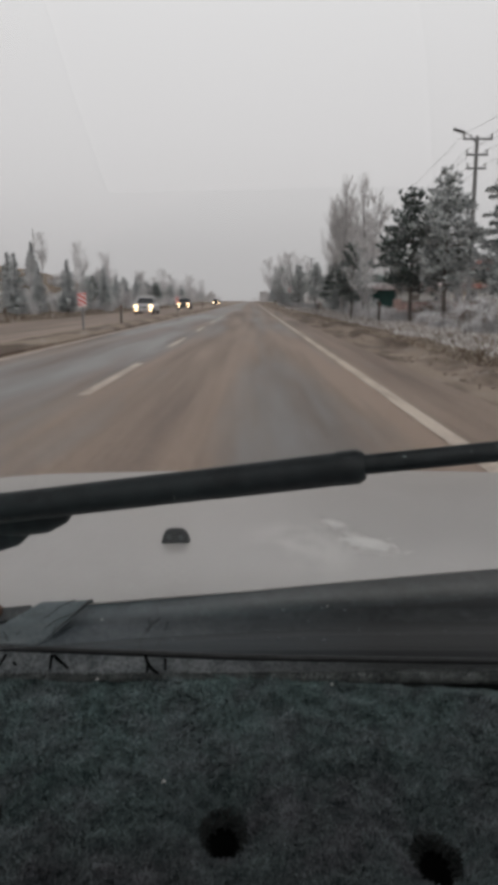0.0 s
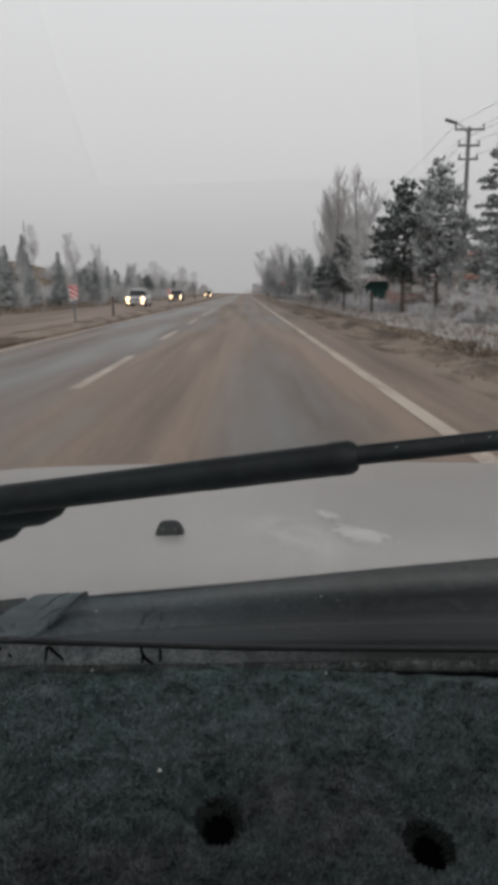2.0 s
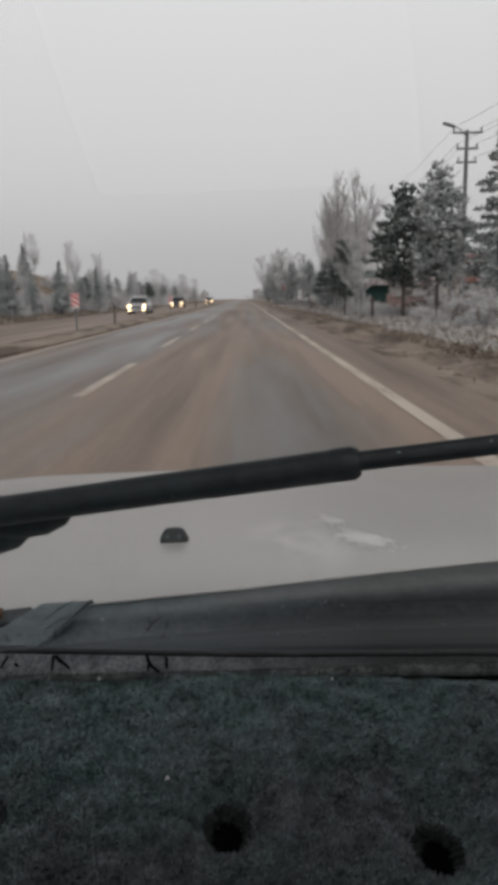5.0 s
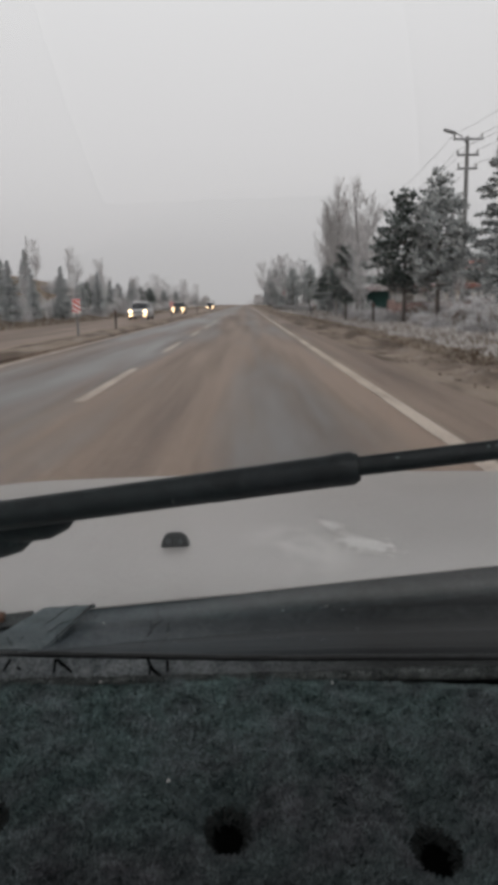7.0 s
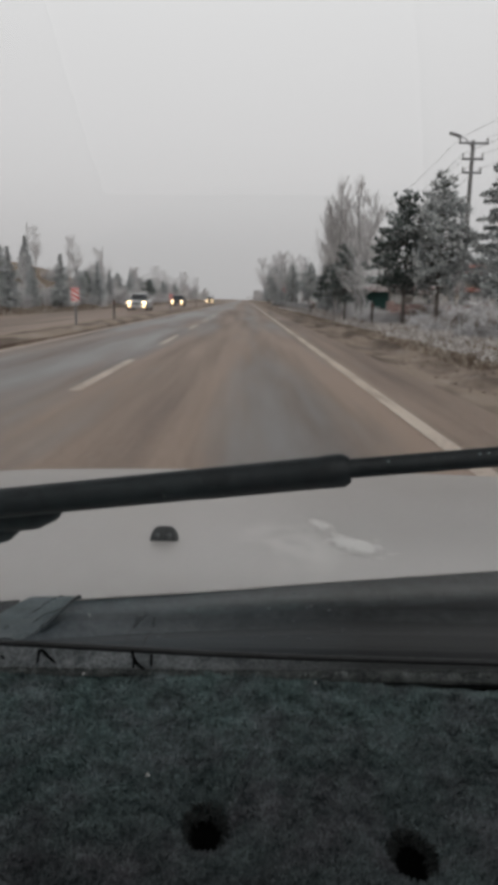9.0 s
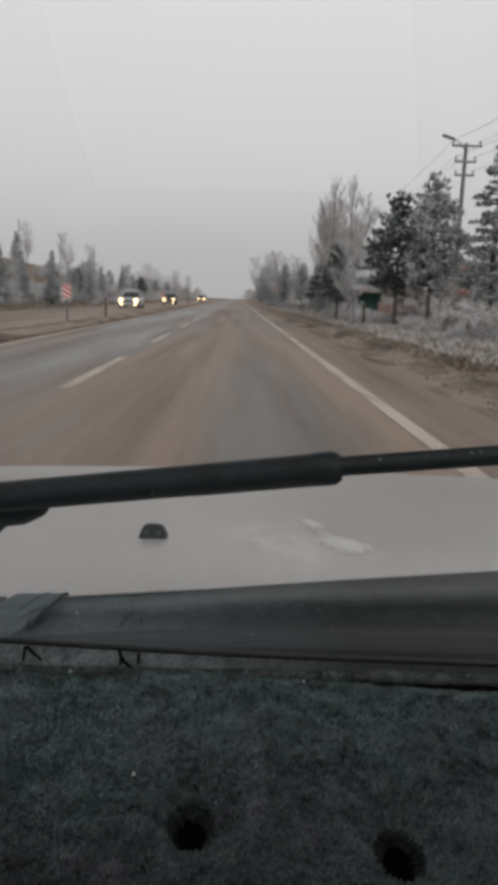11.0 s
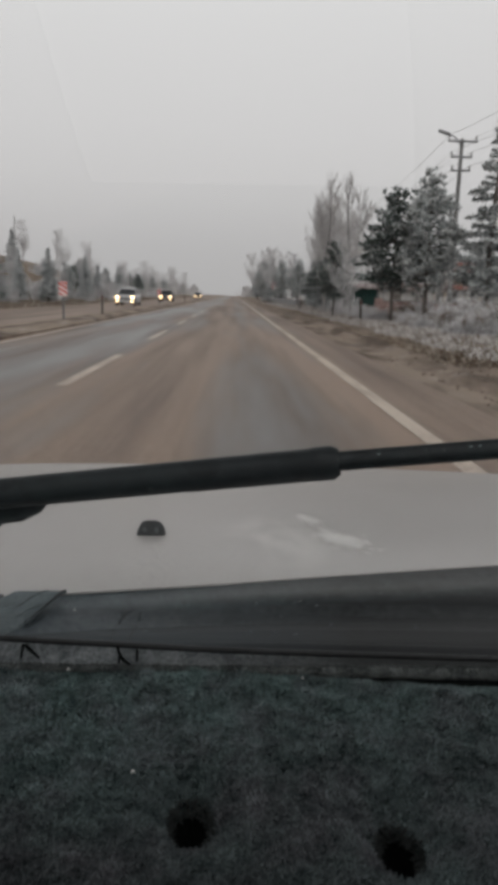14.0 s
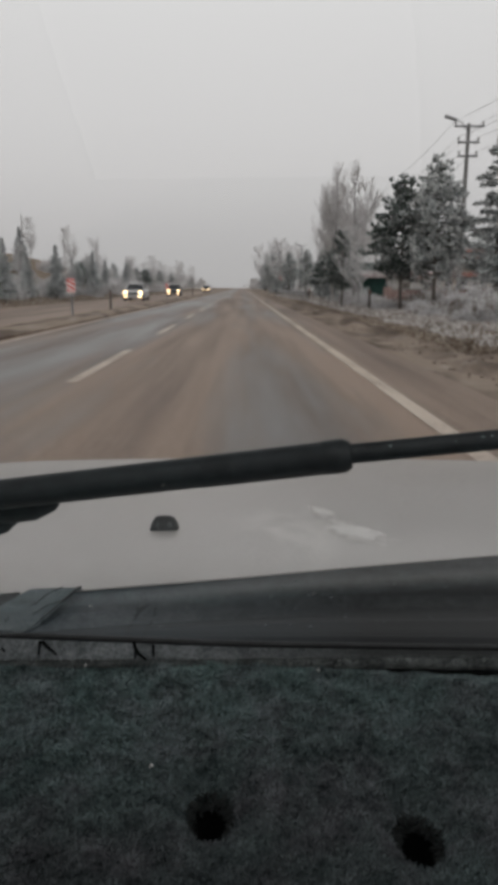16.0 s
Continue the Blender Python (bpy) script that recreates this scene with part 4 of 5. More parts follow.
for x, y in ((-5.95, 33), (-5.95, 88), (-5.95, 120), (5.1, 29), (5.1, 55), (5.1, 84)):
    marker_post(x, y)


def guard_rail(x, y0, y1):
    """A W-section steel beam on short posts beside the shoulder."""
    root = thing("guard_rail", "grey galvanised steel guard rail on short posts", "guard rail", "", pose(x, y0, 0.16))
    long = y1 - y0
    prof = ((0.0, 0.45), (0.03, 0.49), (0.08, 0.52), (0.0, 0.60), (0.0, 0.64), (0.08, 0.72), (0.03, 0.75), (0.0, 0.79))
    verts = [(-a, y, z) for y in (0, long) for a, z in prof] + [(-a + 0.012, y, z) for y in (0, long) for a, z in prof]
    faces = []
    for i in range(7):
        faces += [(i, i + 1, i + 9, i + 8), (i + 16, i + 24, i + 25, i + 17)]
    part("beam", (verts, faces), STEEL, root)
    for k in range(int(long / 4) + 1):
        part("post", box((0.10, 0.12, 1.1), (0.09, 4 * k, 0.25), 0.01), STEEL, root)


guard_rail(4.4, 50, 118)


def round_sign(x, y):
    root = thing("speed_sign", "round white road sign with a red rim on a post", "road sign", "", pose(x, y, rise(x, y)))
    part("post", tube([(0, 0.03, -0.3), (0, 0.03, 2.2)], [0.035, 0.035], 8), STEEL, root, "", True)
    disc = part("rim", tube([(0, 0.0, 2.1), (0, -0.012, 2.1)], [0.32, 0.32], 28), SIGN_RED, root, "red rim")
    part("face", tube([(0, -0.0125, 2.1), (0, -0.017, 2.1)], [0.22, 0.22], 28), SIGN_WHITE, disc, "white face")


round_sign(4.45, 80)


def hip_roof(w, d, z, h, over):
    a, b = w / 2 + over, d / 2 + over
    r = max(0.2, a - b)
    verts = [(-a, -b, z), (a, -b, z), (a, b, z), (-a, b, z), (-r, 0, z + h), (r, 0, z + h)]
    verts += [(p[0], p[1], p[2] - 0.14) for p in verts[:4]]
    return verts, [(0, 1, 5, 4), (1, 2, 5), (2, 3, 4, 5), (3, 0, 4), (0, 6, 7, 1), (1, 7, 8, 2), (2, 8, 9, 3), (3, 9, 6, 0), (9, 8, 7, 6)]


def window(parent, x, y, z, w, h):
    win = part("window", box((w + 0.16, 0.10, h + 0.16), (x, y, z), 0.01), PALE, parent, "pale window surround")
    part("pane", box((w, 0.05, h), (x, y - 0.035, z), 0.004), WINDOW_DARK, win, "dark glass pane")
    part("mullion", box((0.05, 0.03, h), (x, y - 0.065, z), 0.004), PALE, win)
    part("sill", box((w + 0.3, 0.22, 0.06), (x, y - 0.06, z - h / 2 - 0.1), 0.01), PALE, win)


def house(x, y, turn):
    root = thing("house", "cream two-storey house with a terracotta hipped roof in stepped tiers", "house")
    part("wall", box((9.0, 7.5, 3.0), (0, 0, 1.3), 0.03), CREAM, root)
    part("roof", hip_roof(9.0, 7.5, 2.8, 1.3, 0.6), TILE, root)
    part("upper_wall", box((6.8, 6.2, 2.2), (-0.8, 0.4, 4.1), 0.03), CREAM, root)
    part("upper_roof", hip_roof(6.8, 6.2, 5.2, 1.4, 0.7), TILE, root)
    part("chimney", box((0.5, 0.5, 1.2), (1.2, 1.0, 6.3), 0.03), BRICK, root)
    for wx in (-3.2, -1.2, 1.2, 3.2):
        window(root, wx, -3.78, 1.5, 0.9, 1.1)
    for wx in (-3.0, -0.8, 1.4):
        window(root, wx, -2.73, 4.35, 0.8, 0.9)
    part("door", box((1.0, 0.08, 2.0), (0, -3.79, 0.85), 0.01), BARK, root, "dark wooden door")
    root.matrix_basis = pose(x, y, rise(x, y), 0, 0, turn)


house(31.3, 100, -10)


def shed(x, y, turn):
    root = thing("farm_building", "low pale farm building with a red sheet roof", "building")
    part("wall", box((8.0, 5.0, 2.6), (0, 0, 1.1), 0.03), PALE, root)
    part("roof", hip_roof(8.0, 5.0, 2.4, 1.3, 0.5), RED_ROOF, root)
    for wx in (-2.5, 2.5):
        window(root, wx, -2.53, 1.4, 0.8, 0.8)
    part("door", box((0.95, 0.08, 1.95), (0, -2.54, 0.8), 0.01), BARK, root, "dark wooden door")
    root.matrix_basis = pose(x, y, rise(x, y), 0, 0, turn)


shed(17.5, 82, 8)


def garden_wall(x0, x1, y):
    """A long low brick wall with piers and a coping, each course a slight step."""
    root = thing("garden_wall", "weathered red brick garden wall behind the roadside trees", "wall", "", pose(x0, y, rise((x0 + x1) / 2, y) - 0.05))
    long = x1 - x0
    part("backing", box((long, 0.18, 1.15), (long / 2, 0.03, 0.52), 0.01), BRICK, root)
    part("coping", box((long + 0.1, 0.32, 0.07), (long / 2, 0, 1.14), 0.015), CONCRETE, root)
    for k in range(int(long / 2.4) + 1):
        part("pier", box((0.36, 0.36, 1.32), (2.4 * k, 0, 0.58), 0.015), BRICK, root)


garden_wall(7.4, 22.0, 37)


def shelter(x, y):
    root = thing("bus_shelter", "small dark green roadside shelter with a curved roof", "shelter")
    for sx in (-1.1, 1.1):
        for sy in (-0.5, 0.5):
            part("leg", box((0.07, 0.07, 2.1), (sx, sy, 0.95), 0.01), STEEL, root)
    arch = lambda a, b: (a, b, 1.95 + 0.50 * math.cos(min(1.35, abs(b) * 1.7)))
    part("roof", grid(lin(-1.5, 1.5, 4), lin(-0.8, 0.8, 15), arch, 0.06), GREEN_SHEET, root, "curved green roof", True)
    for sx in (-1.5, -0.5, 0.5, 1.5):
        part("roof_rib", tube([Vector(arch(sx, b)) + Vector((0, 0, 0.03)) for b in lin(-0.8, 0.8, 13)], [0.03] * 13, 6), GREEN_SHEET, root)
    part("gutter", box((3.0, 0.08, 0.10), (0, -0.82, 2.03), 0.02), GREEN_SHEET, root)
    part("back_panel", box((2.2, 0.05, 1.1), (0, 0.52, 1.0), 0.01), GREEN_SHEET, root)
    part("bench", box((1.9, 0.4, 0.06), (0, 0.25, 0.5), 0.02), BARK, root)
    root.matrix_basis = pose(x, y, rise(x, y), 0, 0, 8)


shelter(8.0, 45)


# ---- oncoming cars ----
def loft(sections):
    """Skin over rings of equal length, closed at both ends."""
    n = len(sections[0])
    verts = [v for s in sections for v in s]
    faces = []
    for i in range(len(sections) - 1):
        for k in range(n):
            a, b = i * n + k, i * n + (k + 1) % n
            faces.append((a, b, b + n, a + n))
    faces += [tuple(range(n))[::-1], tuple(range((len(sections) - 1) * n, len(sections) * n))]
    return verts, faces


def slab(y, half, z0, z1, round_=0.12):
    """One rounded cross-section of a car body at y."""
    r = round_
    return [Vector((sx * hx, y, z)) for sx, hx, z in (
        (-1, half - r * 0.6, z0), (-1, half, z0 + r), (-1, half, z1 - r * 1.3), (-1, half - r * 0.5, z1 - r * 0.3), (-1, half - r * 1.6, z1),
        (1, half - r * 1.6, z1), (1, half - r * 0.5, z1 - r * 0.3), (1, half, z1 - r * 1.3), (1, half, z0 + r), (1, half - r * 0.6, z0))]


def wheel(parent, x, y, r=0.31):
    ty = part("wheel", tube([(x - 0.10, y, r), (x - 0.085, y, r), (x + 0.085, y, r), (x + 0.10, y, r)], [r * 0.86, r, r, r * 0.86], 24), RUBBER, parent, "", True)
    s = 1 if x > 0 else -1
    part("rim", tube([(x + s * 0.06, y, r), (x + s * 0.104, y, r), (x + s * 0.108, y, r)], [r * 0.6, r * 0.6, r * 0.15], 16), STEEL, ty, "", True)


def saloon(label, paint, tall=1.0):
    """A saloon facing -y with its dipped beams lit."""
    root = thing("car", label, "car", "oncoming cars")
    lower = [slab(-2.15, 0.70, 0.32, 0.62), slab(-2.05, 0.80, 0.24, 0.72), slab(-1.5, 0.85, 0.22, 0.86), slab(-0.9, 0.86, 0.22, 0.93), slab(0.4, 0.87, 0.22, 0.95), slab(1.4, 0.86, 0.22, 0.96), slab(2.0, 0.82, 0.26, 0.93), slab(2.15, 0.74, 0.34, 0.80)]
    part("body", loft(lower), paint, root, "", True)
    cab = [slab(-0.95, 0.74, 0.88, 0.95, 0.03), slab(-0.35, 0.66, 0.9, 1.36 * tall, 0.1), slab(0.1, 0.64, 0.9, 1.44 * tall, 0.1), slab(0.9, 0.64, 0.9, 1.42 * tall, 0.1), slab(1.65, 0.70, 0.88, 0.98, 0.03)]
    part("cabin", loft(cab), CAR_GLASS, root, "dark glazed cabin", True)
    roof = [slab(-0.3, 0.64, 1.36 * tall, 1.39 * tall, 0.02), slab(0.1, 0.63, 1.42 * tall, 1.465 * tall, 0.02), slab(0.9, 0.63, 1.40 * tall, 1.445 * tall, 0.02)]
    part("roof", loft(roof), paint, root, "", True)
    for s in (-1, 1):
        part("pillar", tube([(s * 0.73, -0.93, 0.93), (s * 0.635, -0.33, 1.375 * tall)], [0.035, 0.03], 6), paint, root)
        part("mirror", box((0.17, 0.10, 0.12), (s * 0.95, -0.62, 1.0), 0.03), paint, root)
        lamp = part("headlight", box((0.34, 0.12, 0.17), (s * 0.62, -2.06, 0.64), 0.04), CAR_GLASS, root)
        part("lamp_lens", tube([(s * 0.62, -2.115, 0.645), (s * 0.62, -2.135, 0.645)], [0.16, 0.14], 16), LAMP, lamp, "lit warm headlamp")
        fog = part("fog_lamp", box((0.30, 0.08, 0.21), (s * 0.60, -2.175, 0.36), 0.03), RUBBER, root)
        part("lamp_lens", tube([(s * 0.60, -2.21, 0.36), (s * 0.60, -2.225, 0.36)], [0.095, 0.085], 14), LAMP, fog, "lit fog lamp")
        wheel(root, s * 0.76, -1.33)
        wheel(root, s * 0.76, 1.33)
    part("grille", box((0.8, 0.06, 0.14), (0, -2.13, 0.60), 0.02), RUBBER, root, "black grille")
    part("bumper", box((1.5, 0.16, 0.2), (0, -2.12, 0.38), 0.05), paint, root)
    plate = part("number_plate", box((0.5, 0.02, 0.11), (0, -2.205, 0.42), 0.004), SIGN_WHITE, root)
    part("plate_bar", box((0.36, 0.006, 0.05), (0, -2.217, 0.42), 0.002), RUBBER, plate)
    part("windscreen_base", box((1.3, 0.08, 0.03), (0, -0.98, 0.95), 0.01), RUBBER, root)
    return root


silver_car = saloon("silver saloon with lit headlamps in the oncoming lane", BODY_SILVER)
silver_car.matrix_basis = pose(-9.1, 63, 0.03)
dark_car = saloon("dark saloon with lit headlamps following behind", BODY_DARK, 1.03)
dark_car.matrix_basis = pose(-9.2, 100, 0.03)
far_car = copy_thing(dark_car, pose(-8.8, 180, 0.03))
tagged(far_car, "distant dark car with bright lit headlamps")

# ---- the camera's own car ----
CX = 0.12
car = thing("own_car", "pale silver car standing on the gritted road", "car")


def bonnet_z(x, y):
    s = y - 0.46
    return 0.964 - 0.118 * s - 0.034 * s * s - 0.022 * (x - CX) ** 2 - (0.30 * max(0, abs(x - CX) - 0.62) ** 2)


def rear_edge(x):
    """The bonnet's back edge runs forwards towards the far side, then back."""
    s = max(-0.66, min(x, 0.46))
    return 0.512 + 0.255 * (s + 0.12) - (0.28 * (x - 0.46) if x > 0.46 else 0)


def front_edge(x):
    return 1.79 - 0.05 * (x - CX) ** 2


def roll_off(x):
    """How far the bonnet's back edge curls down."""
    return 0.0095 - 0.018 * max(0.0, min(0.3, x))


def bonnet_top(x, y):
    return bonnet_z(x, y) - roll_off(x) * max(0.0, 1 - (y - rear_edge(x)) / 0.13) ** 2


def bonnet_point(u, v):
    y = rear_edge(u) + (front_edge(u) - rear_edge(u)) * min(v, 1.0)
    z = bonnet_top(u, y)
    if v > 1.0:
        y, z = y + (0.02, 0.03, 0.035)[int(round((v - 1) * 10)) - 1], z - (0.012, 0.04, 0.10)[int(round((v - 1) * 10)) - 1]
    return (u, y, z)


bonnet = part("bonnet", grid(lin(CX - 0.80, CX + 0.80, 50), lin(0.0, 0.12, 14) + lin(0.14, 1.0, 40) + [1.1, 1.2, 1.3], bonnet_point, 0.0014), BODY_OWN, car, "pale silver bonnet dulled by road film", True)

# twin-jet washer nozzle
nz = bonnet_z(-0.075, 0.694) - 0.0015


def nozzle_ring(y, wide, tall, back):
    return [Vector((-0.075 + wide * math.copysign(abs(math.cos(a)) ** 0.5, math.cos(a)) * (1 - 0.17 * math.sin(a)), y + back * math.sin(a), nz + tall * math.sin(a) ** 0.72)) for a in [math.pi * k / 16 for k in range(17)]]


noz = loft([nozzle_ring(0.6845, 0.0125, 0.0125, 0.004), nozzle_ring(0.6850, 0.0140, 0.0145, 0.004), nozzle_ring(0.6890, 0.0146, 0.0160, 0.002), nozzle_ring(0.6990, 0.0146, 0.0150, 0.0), nozzle_ring(0.7040, 0.0130, 0.0090, 0.0)])
nozzle = part("washer_nozzle", noz, RUBBER, bonnet, "small black twin-jet washer nozzle", True)
part("gasket", box((0.0295, 0.021, 0.002), (-0.075, 0.694, bonnet_z(-0.075, 0.694) - 0.0005), 0.001), RUBBER, bonnet)
for s in (-1, 1):
    part("jet", tube([(-0.075 + s * 0.0062, 0.6890, nz + 0.0082), (-0.075 + s * 0.0062, 0.6852, nz + 0.0082), (-0.075 + s * 0.0062, 0.6846, nz + 0.0082)], [0.0027, 0.0026, 0.0014], 12), DASH, nozzle)


def smear(cx, cy, long, wide, turn, seed, count):
    """A dried splash of drawn-out flecks, thick in the middle and ragged at the rim."""
    rng = random.Random(seed)
    verts, faces = [], []
    c, n = math.cos(turn), math.sin(turn)
    for _ in range(count):
        u, v = rng.gauss(0, long), rng.gauss(0, wide) * rng.uniform(0.3, 1.0)
        half, slim, b = rng.uniform(0.0015, 0.0055), rng.uniform(0.0005, 0.0016), len(verts)
        for du, dv in ((-half, 0), (-half * 0.3, slim), (half * 0.5, slim * 0.7), (half, 0), (half * 0.4, -slim), (-half * 0.4, -slim * 0.8)):
            px, py = cx + (u + du) * c, cy + (u + du) * n + v + dv
            verts.append((px, py, bonnet_top(px, py) + 0.0003 + rng.random() * 0.0003))
        faces.append(tuple(range(b, b + 6)))
    tagged(part("salt_smear", (verts, faces), SMEAR, bonnet, "white dried salt smear"), kind="stuff")


for cx, cy, lo, wi, tu, sd, n in ((0.1222, 0.6800, 0.0125, 0.0210, -0.52, 1, 820), (0.1130, 0.6960, 0.0090, 0.0260, -0.6, 2, 170), (0.1010, 0.7900, 0.0070, 0.0200, -0.72, 3, 220), (0.0960, 0.8060, 0.0050, 0.0180, -0.72, 4, 150), (0.1060, 0.7400, 0.0120, 0.0280, -1.0, 5, 70)):
    smear(cx, cy, lo, wi, tu, sd, n)


def sill_z(x):
    """Height of the cowl's lower edge along the glass."""
    x = max(-0.25, min(0.3, x))
    return 0.9432 - 0.042 * min(x, 0) - 0.016 * max(x, 0)


def cowl_point(u, v):
    """Ribbed plastic tray between bonnet and glass."""
    y0, y1 = 0.433, rear_edge(u) + 0.004
    y = y0 + (y1 - y0) * v
    base = sill_z(u) - 0.001
    lift = bonnet_z(u, rear_edge(u)) - roll_off(u) - 0.0022 - base
    k = max(0.0, min(1.0, (u + 0.13) / 0.22))
    k = k * k * (3 - 2 * k)
    ease = lambda a, b: (lambda q: q * q * (3 - 2 * q))(max(0.0, min(1.0, (v - a) / (b - a))))
    ramp = lift * (0.35 * ease(-0.05, 0.34) + 0.65 * ease(0.28, 0.98))
    step = lift * ease(0.10, 0.90) + 0.0052 * ease(0.30, 0.66) * (1 - ease(0.66, 1.0)) + 0.0012 * ease(0.0, 0.10)
    return (u, y, base + ramp * (1 - k) + step * k)


cowl = part("cowl_panel", grid(lin(CX - 0.76, CX + 0.76, 60), lin(0, 1, 60), cowl_point, 0.01), TRIM, car, "dark grey ribbed plastic cowl panel", True)
# seal made thicker to stand in for the shadow under the cowl edge
part("glass_seal", tube([(x, 0.4340, sill_z(x) - 0.0012) for x in lin(CX - 0.74, CX + 0.74, 40)], [0.0021] * 40, 8), RUBBER, car, "black rubber strip along the glass, thickened as shade", True)


def cover_point(u, v):
    """End cover, lying flush on the cowl at its foot and lifting to a square back corner."""
    left, right = -0.187 + 0.037 * v, -0.1455 + 0.0275 * v ** 0.75
    x = left + (right - left) * u
    y = 0.4365 + 0.0665 * v - 0.004 * max(0, v - 0.85) / 0.15 * (1 - u)
    top = sill_z(left) + 0.0068 * max(0.0, (y - 0.446) / 0.057) ** 0.6
    return (x, y, top - 0.0004 - 0.003 * max(0, v - 0.92) / 0.08 - 0.0022 * max(0, u - 0.85) / 0.15 * (1 - 0.6 * v))


cover = part("cowl_cover", grid(lin(0, 1, 24), lin(0, 1, 20), cover_point, 0.0018), COVER, cowl, "paler weathered plastic end cover", True)
lift = Vector((0, 0, 0.0006))
part("cover_edge", tube([Vector(cover_point(0.995, v)) + lift * 0.4 for v in lin(0.0, 0.97, 14)], [0.0002 + 0.0012 * v * v for v in lin(0.0, 1.0, 14)], 7), RUBBER, cover, "dark thickened edge", True)
for u0, v0, u1, v1 in ((0.62, 0.97, 0.55, 0.50), (0.94, 0.62, 0.78, 0.30)):
    part("crack", tube([Vector(cover_point(u0 + (u1 - u0) * k + 0.03 * math.sin(9 * k), v0 + (v1 - v0) * k)) + lift * 0.5 for k in lin(0, 1, 10)], [0.0003] * 10, 5), RUBBER, cover, "thin dark crack")

rng_s = random.Random(23)
specks = ([], [])
for _ in range(34):
    u = rng_s.uniform(-0.06, 0.26)
    p = Vector(cowl_point(u, rng_s.uniform(0.15, 0.85))) + Vector((0, 0, 0.0004))
    q = rng_s.uniform(0.0003, 0.0009)
    merge(specks, tube([p - Vector((q * 1.6, 0, 0)), p, p + Vector((q * 1.6, 0, 0.0001))], [q * 0.3, q, q * 0.3], 6))
tagged(part("speck", specks, TRIM_PALE, cowl, "pale specks of grit"), kind="stuff")
# dark plate added where only the shaded gap beside the cover shows
part("gap_shade", box((0.07, 0.024, 0.003), (-0.196, 0.4800, 0.9492), 0.001, (0, 0, 14)), RUBBER, cowl, "black plate painting the shaded gap beside the cover")
part("rust_patch", box((0.060, 0.012, 0.004), (-0.212, 0.4790, 0.9522), 0.001, (0, 0, 14)), RUST, cowl, "orange rusted metal edge")
for cx in (-0.071, -0.058):
    crack = [Vector(cowl_point(cx + 0.003 * math.sin(7 * v + 40 * cx), v)) + Vector((0, 0, 0.0002)) for v in lin(0.04, 0.82 if cx < -0.06 else 0.35, 14)]
    part("crack", tube(crack, [0.00035] * 14, 5), RUBBER, cowl, "thin dark crack")

# windscreen, rising back over the dashboard at forty degrees
SL, CS = math.sin(radians(40)), math.cos(radians(40))


def glass_at(x, v, off=0.0):
    return Vector((x, 0.45 - CS * v + SL * off, 0.945 + SL * v + CS * off))


screen = part("windscreen", grid(lin(CX - 0.72, CX + 0.72, 12), lin(-0.01, 0.70, 8), lambda x, v: glass_at(x, v, -0.03 * ((x - CX) / 0.72) ** 2 - 0.004)), GLASS, car, "clear windscreen glass", True)
screen.visible_shadow = False

# wiper arm
arm_l, arm_r = glass_at(-0.118, 0.1877, 0.02), glass_at(0.052, 0.2330, 0.02)
rod_l, rod_r = glass_at(0.046, 0.2325, 0.02), glass_at(0.106, 0.2462, 0.02)
along = (arm_r - arm_l).normalized()
wiper = thing("wiper", "satin black windscreen wiper arm resting across the glass", "wiper")
far_l = arm_l - along * 0.09
pts = [far_l, arm_l, arm_l.lerp(arm_r, 0.3), arm_l.lerp(arm_r, 0.62), arm_r - along * 0.012, arm_r - along * 0.011, arm_r - along * 0.003, arm_r]
part("arm", tube(pts, [0.0080, 0.0079, 0.0078, 0.0077, 0.0077, 0.0081, 0.0081, 0.0062], 14, True, 0.92), WIPER, wiper, "thick satin black arm housing", True)
rod_d = (rod_r - rod_l).normalized()
part("rod", tube([rod_l, rod_r, rod_r + rod_d * 0.10], [0.0046, 0.0046, 0.0045], 12, True, 0.95), WIPER, wiper, "thinner black rod", True)
rng_w = random.Random(19)
chips = ([], [])
for _ in range(16):
    p = rod_l.lerp(rod_r, rng_w.uniform(0.25, 1.3)) + Vector((0, -0.0036, rng_w.uniform(0.001, 0.0032)))
    q = rng_w.uniform(0.0002, 0.0007)
    merge(chips, tube([p - rod_d * q * 1.5, p, p + rod_d * q * 1.5], [q * 0.3, q, q * 0.3], 6))
for _ in range(14):
    p = arm_l.lerp(arm_r, rng_w.uniform(0.02, 0.14)) + Vector((0, -0.0070, rng_w.uniform(-0.0015, 0.0025)))
    q = rng_w.uniform(0.0002, 0.0005)
    merge(chips, tube([p - along * q * 4, p, p + along * q * 4], [q * 0.3, q, q * 0.3], 6))
tagged(part("paint_chip", chips, TRIM_PALE, wiper, "pale chips and scuffs"), kind="stuff")
lip = [p + Vector((0, 0.002, -0.0066)) for p in (arm_l.lerp(arm_r, 0.22), arm_l.lerp(arm_r, 0.6), arm_l.lerp(arm_r, 0.62), arm_r - along * 0.004)]
part("arm_flange", tube(lip, [0.0010, 0.0012, 0.0016, 0.0016], 8), WIPER, wiper, "", True)
knee = [Vector(p) for p in ((-0.210, 0.335, 1.0560), (-0.150, 0.334, 1.0635), (-0.125, 0.334, 1.0666), (-0.1155, 0.334, 1.0680), (-0.1105, 0.334, 1.0692), (-0.1080, 0.334, 1.0702))]
part("spring_housing", tube(knee, [0.0134, 0.0128, 0.0122, 0.0106, 0.0070, 0.0022], 14), WIPER, wiper, "lower spring housing", True)
cheek = [Vector(p) for p in ((-0.150, 0.331, 1.0718), (-0.114, 0.331, 1.0744), (-0.099, 0.330, 1.0760), (-0.0905, 0.330, 1.0781), (-0.0845, 0.330, 1.0810))]
